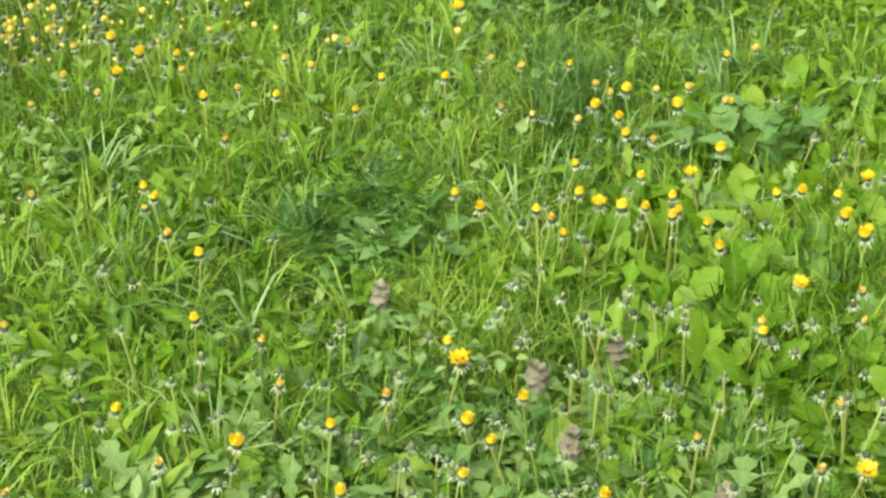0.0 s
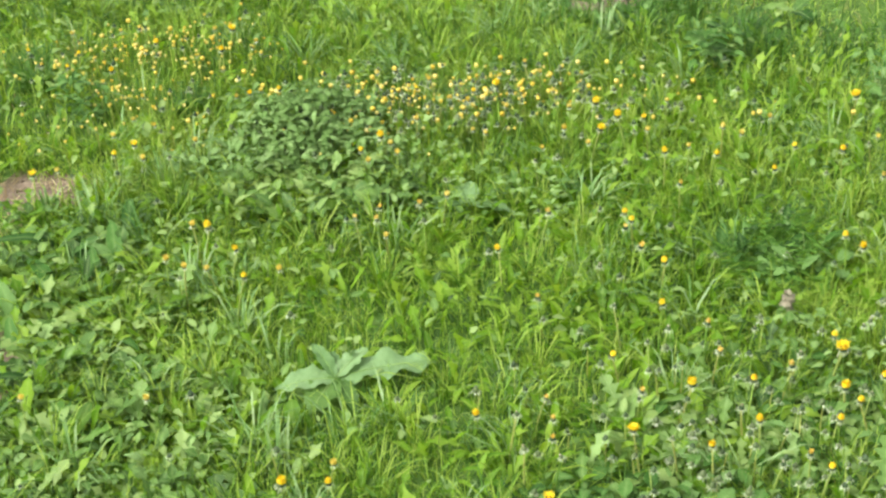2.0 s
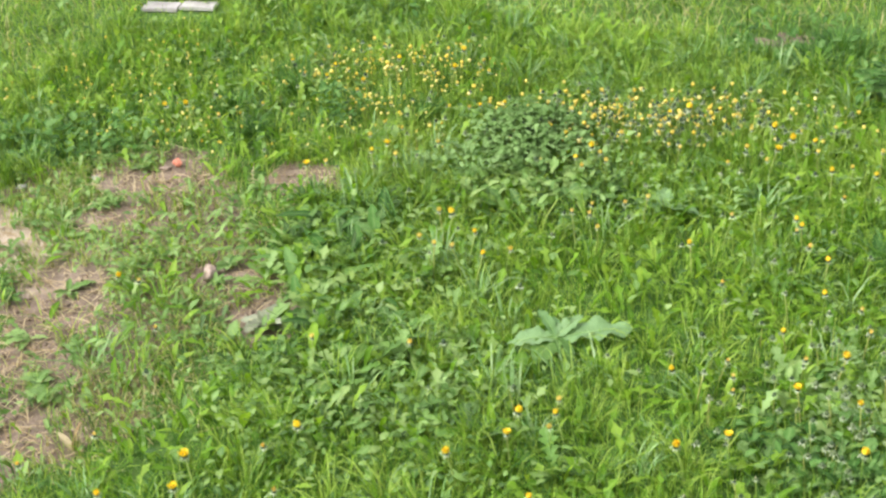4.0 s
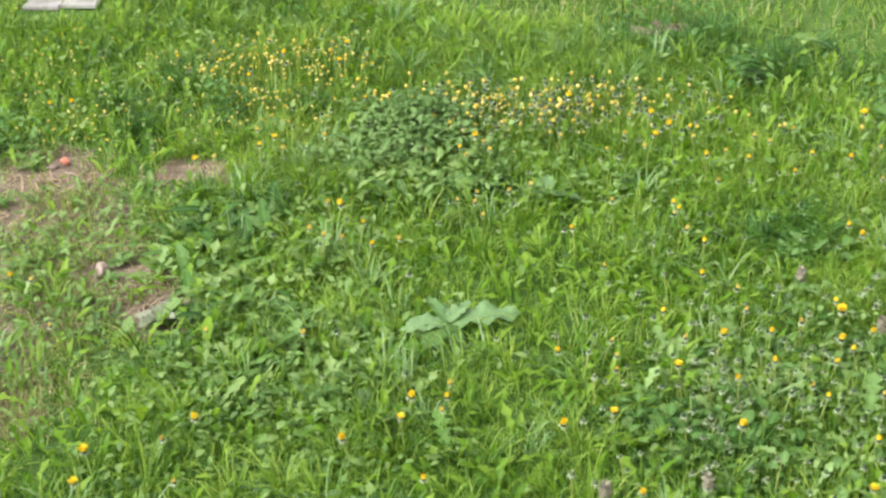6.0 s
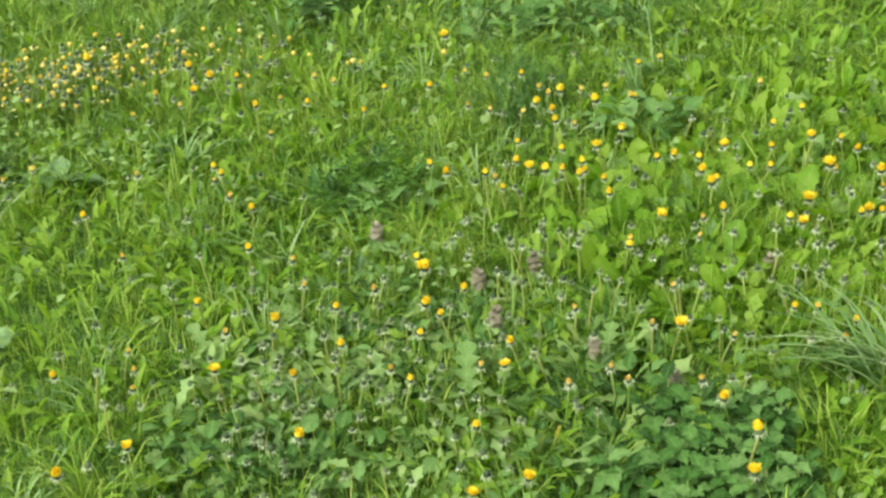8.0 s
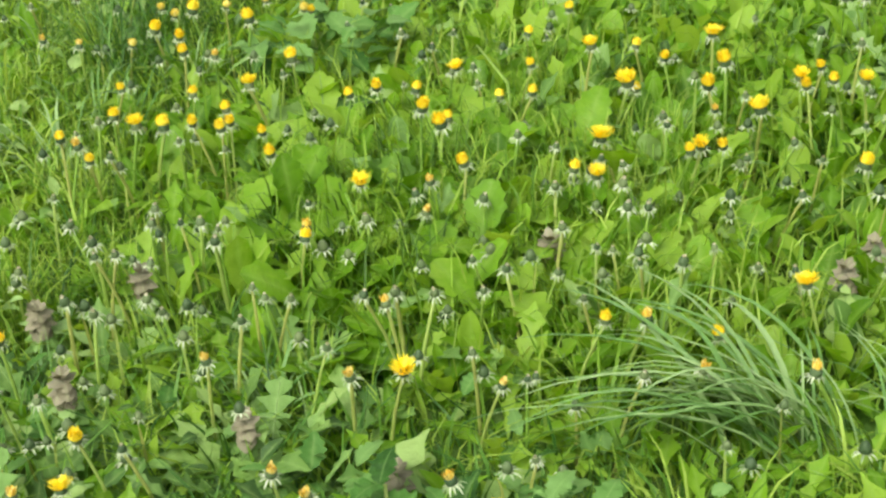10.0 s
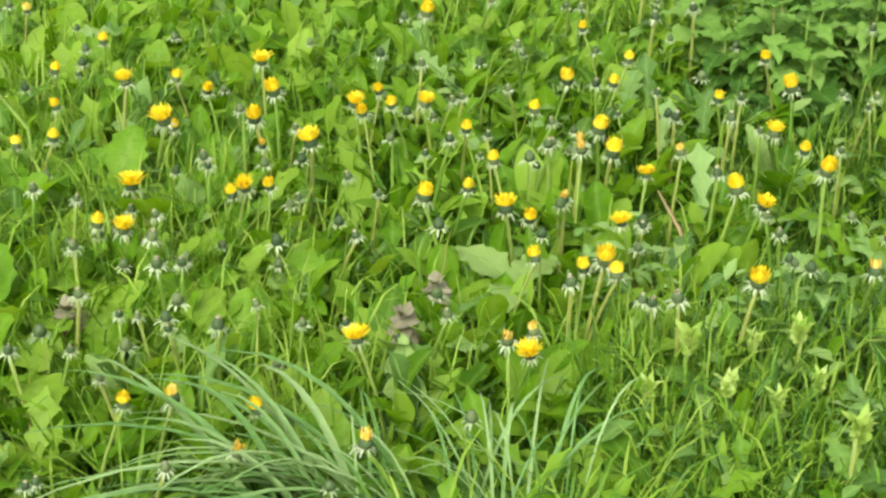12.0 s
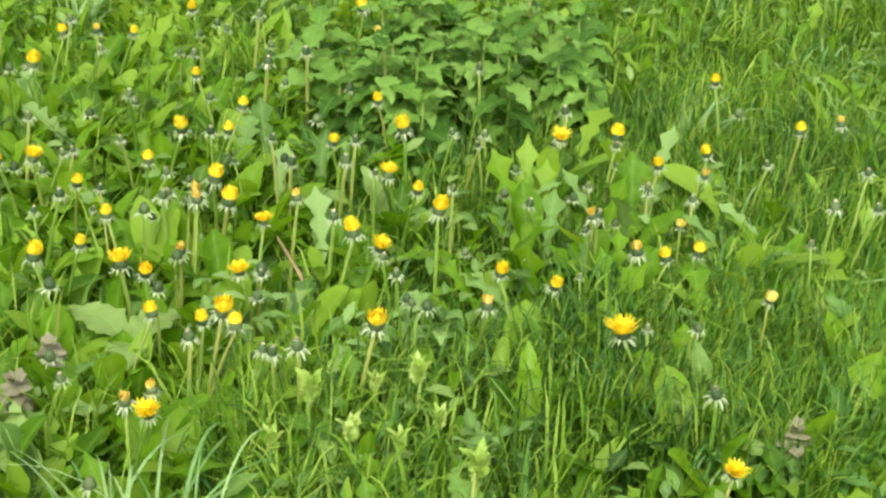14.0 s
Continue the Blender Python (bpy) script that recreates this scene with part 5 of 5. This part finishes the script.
NETTLE_SHAPE = fine_leaf(lambda u: 0.29 * math.sin(math.pi * (0.06 + 0.93 * u ** 0.78)) ** 1.05, 18, 3, 0.22, 0.42, 0.04, 0.16, 6.0, 9)
NETTLE_MODELS = [nettle_plant(h, n, w, mat) for h, n, w, mat in ((0.15, 5, 0.056, NETTLE_LIGHT), (0.12, 4, 0.064, NETTLE_LIGHT), (0.17, 6, 0.052, NETTLE_LIGHT), (0.13, 5, 0.054, NETTLE), (0.11, 4, 0.050, NETTLE))]
unset = list(NETTLE_MODELS)


def set_plant(models, unset, x, y, scale):
    """Stands one of the models, or a copy of it, at (x, y)."""
    one = random.choice(models)
    m = pose(x, y, 0.0, random.uniform(-7, 7), random.uniform(-7, 7), random.uniform(0, 360)) @ Matrix.Scale(scale, 4)
    if one in unset:
        unset.remove(one)
        one.matrix_basis = m
    else:
        copy_thing(one, m @ Matrix.Scale(1 / one.scale.x, 4))


for e, n, models in ((NETTLES[0], 56, NETTLE_MODELS[:3]), (NETTLES[1], 64, NETTLE_MODELS[3:])):
    for _ in range(n):
        x, y = in_ellipse(e)()
        set_plant(models, unset, x, y, random.uniform(0.75, 1.1) if e is NETTLES[0] else random.uniform(0.7, 1.0))


# dandelion rosettes: upright broad or toothed leaves from one root
def rosette(leaves, label):
    root = tagged(new("leaf_rosette"), label, "plant", "leaf rosettes among the dandelions")
    for shape, mat, yaw, rise, length, wide in leaves:
        leaf_part(root, shape, mat, yaw, rise, length, wide, (0.006 * math.cos(yaw), 0.006 * math.sin(yaw), 0.004))
    return root


BROAD_ROSETTES = [rosette([((RAGGED, TALL, OVAL, RAGGED)[(k + j) % 4], (LIME, LIME, GREYLEAF, WEED)[(k * 3 + j) % 4] if j % 3 == 0 else LIME, 137 * j + 40 * k, random.uniform(48, 80), random.uniform(0.08, 0.125), random.uniform(0.75, 1.05)) for j in range(7)], "rosette of broad upright light-green leaves with pale midribs") for k in range(5)]
TOOTHED_ROSETTES = [rosette([((LOBED, RAGGED)[(k + j) % 2], (WEED, LIME, GREYLEAF, WEED)[(k + j) % 4], 137 * j + 40 * k, random.uniform(20, 58), random.uniform(0.08, 0.13), random.uniform(0.9, 1.15)) for j in range(8)], "low rosette of toothed grey-green dandelion leaves") for k in range(4)]
unset = BROAD_ROSETTES + TOOTHED_ROSETTES
for e, n, models in ((LUSH, 26, BROAD_ROSETTES), (LUSH, 44, TOOTHED_ROSETTES), (UPRIGHT, 10, BROAD_ROSETTES), (LEAFY, 44, TOOTHED_ROSETTES), (WEED_BED, 22, TOOTHED_ROSETTES), (COMFREY, 22, TOOTHED_ROSETTES)):
    for _ in range(n):
        x, y = in_ellipse(e)()
        set_plant(models, unset, x, y, random.uniform(0.75, 1.15))

# pale-tipped plants
for x, y, s in [(*(1.784, 3.098), 0.78), (*(1.745, 3.126), 0.62), (*(1.653, 3.097), 0.86), (*(1.745, 2.889), 0.94), (*(1.781, 3.038), 0.62), (*(1.590, 3.056), 0.70), (*(1.675, 3.042), 0.70), (*(1.715, 3.003), 0.70)]:
    root = tagged(new("pale_tipped_plant"), "leafy plant with pale yellow-green young tips", "plant", "pale-tipped leafy plants")
    root.matrix_basis = pose(x, y, 0.0, 0, 0, random.uniform(0, 360)) @ Matrix.Scale(1.25 * s, 4)
    part("stem", mesh_of("stem", *tube([(0, 0, 0), (0.004, 0, 0.06), (0, 0.004, 0.115)], [0.003, 0.0025, 0.002]), STEM), root)
    for k in range(9):
        leaf_part(root, NETTLE_SHAPE, (LIME, WEED, NETTLE_LIGHT)[k % 3], k * 137 + random.uniform(-30, 30), random.uniform(-5, 50), random.uniform(0.032, 0.052), 1.0, (0, 0, 0.02 + 0.006 * k))
    for k in range(5):
        leaf_part(root, NETTLE_SHAPE, PALELEAF, k * 137 + 40 + random.uniform(-25, 25), 84 + 4 * k + random.uniform(-12, 8), 0.044 - 0.003 * k, 0.8, (0, 0, 0.10 + 0.003 * k), "young_leaf", "pale yellow-green young leaf")

# purple dead-nettles
for x, y in [(0.049, 3.472), (0.329, 3.292), (0.455, 3.362), (0.622, 3.029), (1.012, 3.376), (0.800, 2.915), (0.396, 3.117), (1.428, 3.322), (1.374, 3.259), (1.005, 3.371), (0.028, 2.408), (-0.209, 2.274), (0.335, 3.277), (2.131, 2.856)]:
    root = tagged(new("purple_dead_nettle"), "small dead-nettle with a dull purple leafy top", "plant", "purple dead-nettles in the meadow")
    root.matrix_basis = pose(x, y, 0.0, 0, 0, random.uniform(0, 360)) @ Matrix.Scale(random.uniform(0.85, 1.05), 4)
    part("stem", mesh_of("stem", *tube([(0, 0, 0), (0.003, 0, 0.05), (0, 0.003, 0.098)], [0.0028, 0.0024, 0.002]), STEM), root)
    for tier in range(3):
        for k in range(4):
            leaf_part(root, HOOD, GREYLEAF, k * 90 + 45 * tier + random.uniform(-15, 15), -4 - 8 * tier, 0.038 - 0.003 * tier, 1.0, (0, 0, 0.045 + 0.014 * tier))
    for tier in range(4):
        for k in range(6):
            leaf_part(root, HOOD, PURPLE, k * 60 + 30 * tier + random.uniform(-25, 25), (-42, -18, 12, 50)[tier] + random.uniform(-14, 14), (0.030 - 0.0045 * tier) * random.uniform(0.85, 1.1), 1.15, (0, 0, 0.088 + 0.0062 * tier), "purple_leaf", "dull purple top leaf")


# arching blue-green grass tufts
def arching_tuft(xy, n, reach, height, ways, label, thin=0.0065, mat=GRASS_BLUE):
    root = tagged(new("grass_tuft"), label, "grass tuft", "arching blue-green grass tufts")
    root.matrix_basis = pose(xy[0], xy[1], 0.0)
    for _ in range(n):
        a = radians(random.uniform(*ways))
        r, h, w = reach * random.uniform(0.45, 1.1), height * random.uniform(0.7, 1.15), thin * random.uniform(0.6, 1.2)
        bx, by = random.gauss(0, 0.035), random.gauss(0, 0.03)
        pts, ws = [], []
        for i in range(9):
            u = i / 8
            pts.append((bx + r * math.cos(a) * u ** 1.35, by + r * math.sin(a) * u ** 1.35, h * (1.9 * u - 1.25 * u ** 2.2)))
            ws.append(w * (0.75 + 0.5 * u) * (1 - u ** 3) + 0.0006)
        side = Vector((-math.sin(a), math.cos(a), 0.35))
        v, f = [], []
        for p, ww in zip(pts, ws):
            p, s = Vector(p), side.normalized()
            v += [tuple(p - s * ww / 2), tuple(p - Vector((0, 0, ww * 0.22))), tuple(p + s * ww / 2)]
        for i in range(8):
            b = 3 * i
            f += [(b, b + 1, b + 4, b + 3), (b + 1, b + 2, b + 5, b + 4)]
        part("blade", mesh_of("blade", v, f, mat), root)


arching_tuft((1.259, 2.988), 40, 0.34, 0.195, (112, 208), "large tuft of long arching blue-green grass", 0.0105)
arching_tuft((1.272, 2.995), 24, 0.17, 0.15, (70, 160), "long upright blue-green grass beside the arching tuft", 0.0045)
arching_tuft((1.420, 2.962), 26, 0.20, 0.16, (20, 185), "fanned tuft of long blue-green grass", 0.0038)
arching_tuft((0.626, 3.124), 26, 0.103, 0.099, (0, 180), "small tuft of fine blue-green grass", 0.0035)
arching_tuft((-0.466, 2.418), 26, 0.124, 0.120, (0, 360), "tuft of long bluish grass blades", 0.0035)

# dark clumps of soft grass
for x, y, r in [(*(-2.609, 4.165), 0.09), (*(-2.018, 4.121), 0.06), (*(-2.563, 3.740), 0.05), (*(-2.688, 4.276), 0.09), (*(-2.766, 3.917), 0.06), (*(-4.092, 5.292), 0.16), (*(-4.361, 5.197), 0.13), (*(-3.289, 5.315), 0.18), (*(-3.009, 5.312), 0.13), (*(-0.399, 5.125), 0.11), (*(-0.284, 4.995), 0.10), (*(-0.436, 5.022), 0.08), (*(-0.700, 5.301), 0.16), (*(-0.774, 5.113), 0.12)]:
    n = int(160 + 900 * r)
    a = rng.uniform(0, 6.283, n)
    d = r * np.sqrt(rng.uniform(0, 1, n)) * rng.uniform(0.7, 1.0, n)
    off = np.stack([np.cos(a), np.sin(a)], -1) * d[:, None]
    v, f = blades(off, 0.15 * rng.uniform(0.6, 1.1, n) * (1 - 0.5 * d / r), np.full(n, 0.0045), rng.uniform(0.2, 0.9, n), None, a + rng.normal(0, 0.5, n), ((0, 0.75), (0.4, 1.0), (0.78, 0.8)))
    tagged(new("grass_clump", mesh_of("grass_clump", v, f, GRASS_DARK)), "dark-green soft clump of fine grass", "grass clump", "dark soft grass clumps").matrix_basis = pose(x, y, 0.0)

# bare and broken stalks
def stalk(points, r, mat, label, name="bent_stalk"):
    x0, y0 = points[0][:2]
    me = mesh_of(name, *tube([(p[0] - x0, p[1] - y0, p[2]) for p in points], [r] * (len(points) - 1) + [r * 0.6], 6), mat)
    ob = tagged(new(name, me), label, "stalk")
    ob.matrix_basis = pose(x0, y0, 0)


(ax, ay), (bx, by), (cx, cy) = (0.979, 3.742), (0.978, 3.824), (0.934, 3.933)
stalk([(ax, ay, 0), (ax * 0.6 + bx * 0.4, ay * 0.6 + by * 0.4, 0.07), (bx, by, 0.13), (cx, cy, 0.15)], 0.0028, STEM, "bare pale stalk bent over at its top")
(ax, ay), (cx, cy) = (0.766, 3.406), (0.730, 3.488)
stalk([(ax, ay, 0), ((ax + cx) / 2 + 0.005, (ay + cy) / 2, 0.075), (cx, cy, 0.135)], 0.003, STEM, "bare pale slanting dandelion stalk")
(ax, ay), (cx, cy) = (1.798, 3.382), (1.778, 3.496)
stalk([(ax, ay, 0.0), (ax * 0.5 + cx * 0.5, ay * 0.5 + cy * 0.5, 0.06), (cx, cy, 0.09)], 0.003, STRAW, "dry straw stalk leaning in the grass", "dry_stalk")
(ax, ay), (cx, cy) = (0.551, 2.701), (0.574, 2.751)
stalk([(ax, ay, 0.0), (ax * 0.5 + cx * 0.5, ay * 0.5 + cy * 0.5, 0.04), (cx, cy, 0.08)], 0.003, PETAL_OLD, "reddish dry stalk leaning in the weeds", "dry_stalk")

# ---- on the bare earth ----
def lump(name, xy, size, flat, mat, label, category, z=0.0, turn=0.0):
    bm = bmesh.new()
    bmesh.ops.create_icosphere(bm, subdivisions=3, radius=1.0)
    for v in bm.verts:
        v.co *= 1 + 0.45 * noise.noise(v.co * 1.3 + Vector((xy[0], xy[1], 3))) + 0.08 * noise.noise(v.co * 5)
        v.co.x *= size[0]
        v.co.y *= size[1]
        v.co.z *= size[2] * (flat if v.co.z < 0 else 1)
    me = bpy.data.meshes.new(name)
    bm.to_mesh(me)
    bm.free()
    me.materials.append(mat)
    me.polygons.foreach_set("use_smooth", np.ones(len(me.polygons), bool))
    ob = tagged(new(name, me), label, category)
    ob.matrix_basis = pose(xy[0], xy[1], z, 0, 0, turn)
    return ob


lump("stone", (-2.153, 2.845), (0.042, 0.024, 0.030), 0.4, STONE, "brown stone lying on bare earth", "stone", 0.012, 120)
lump("litter_piece", (-2.718, 3.455), (0.017, 0.012, 0.022), 0.5, RED, "small orange-red piece of plastic litter", "litter", 0.018, 20)
lump("litter_piece", (-2.753, 3.421), (0.022, 0.014, 0.012), 0.5, STONE, "small dull brown lump beside the red litter", "litter", 0.008, 50)
lump("stone", (-2.954, 3.261), (0.016, 0.012, 0.010), 0.5, CONCRETE, "small pale stone on bare earth", "stone", 0.006, 10)
lump("stone", (-3.180, 3.102), (0.02, 0.014, 0.010), 0.5, CONCRETE, "small whitish stone in low weeds", "stone", 0.006, 70)


def bits(name, n, keep, mat, label, category, long):
    p = spread(n, (-3.9, -1.5, 1.4, 4.2), keep)
    m = len(p)
    z = ground_z(p[:, 0], p[:, 1]) + 0.004
    if long:
        v, f = scatter([(np.array([(0, -0.02, 0), (0, 0.02, 0), (0.5, 0.022, 0.05), (0.5, -0.022, 0.05), (1, -0.015, 0), (1, 0.015, 0)]), [(0, 1, 2, 3), (3, 2, 5, 4)])],
                       np.column_stack([p, z]), rng.uniform(0.02, 0.08, m), rng.uniform(0, 6.28, m), rng.normal(0.1, 0.15, m))
    else:
        v, f = scatter([shape_of([lathe([(0.5, 0.0), (0.8, 0.25), (0.6, 0.6), (0.2, 0.75)], 6)])], np.column_stack([p, z - 0.004]), rng.uniform(0.003, 0.013, m) ** 1.0, rng.uniform(0, 6.28, m), rng.normal(0, 0.3, m))
    stuff(name, v, f, mat, label, category)


bits("earth_crumbs", 4500, lambda x, y: 0.9 * soil_at(x, y), SOIL, "crumbs of dry brown earth", "earth", False)
bits("dry_straw", 20000, lambda x, y: 0.6 * soil_at(x, y) + 0.03 + 0.3 * (ellipse(x, y, WEEDY) > 0.1), STRAW, "bits of dry straw on the bare earth", "straw", True)

# the concrete slab far off
slab = tagged(new("concrete_slab"), "weathered grey concrete slab lying in the grass", "slab")
slab.matrix_basis = pose(*(-3.628, 4.750), -0.03, 1.0, -1, 14)
for k, (x, w, d) in enumerate(((-0.095, 0.18, 0.085), (0.085, 0.17, 0.075))):
    bm = bmesh.new()
    bmesh.ops.create_cube(bm, size=1.0)
    bmesh.ops.scale(bm, vec=(w, d, 0.02), verts=bm.verts)
    bmesh.ops.translate(bm, vec=(x, 0.01 * k, 0.052 + 0.004 * k), verts=bm.verts)
    bmesh.ops.bevel(bm, geom=list(bm.edges), offset=0.004, segments=2, affect="EDGES")
    me = bpy.data.meshes.new("plate")
    bm.to_mesh(me)
    bm.free()
    me.materials.append(CONCRETE)
    part("plate", me, slab)
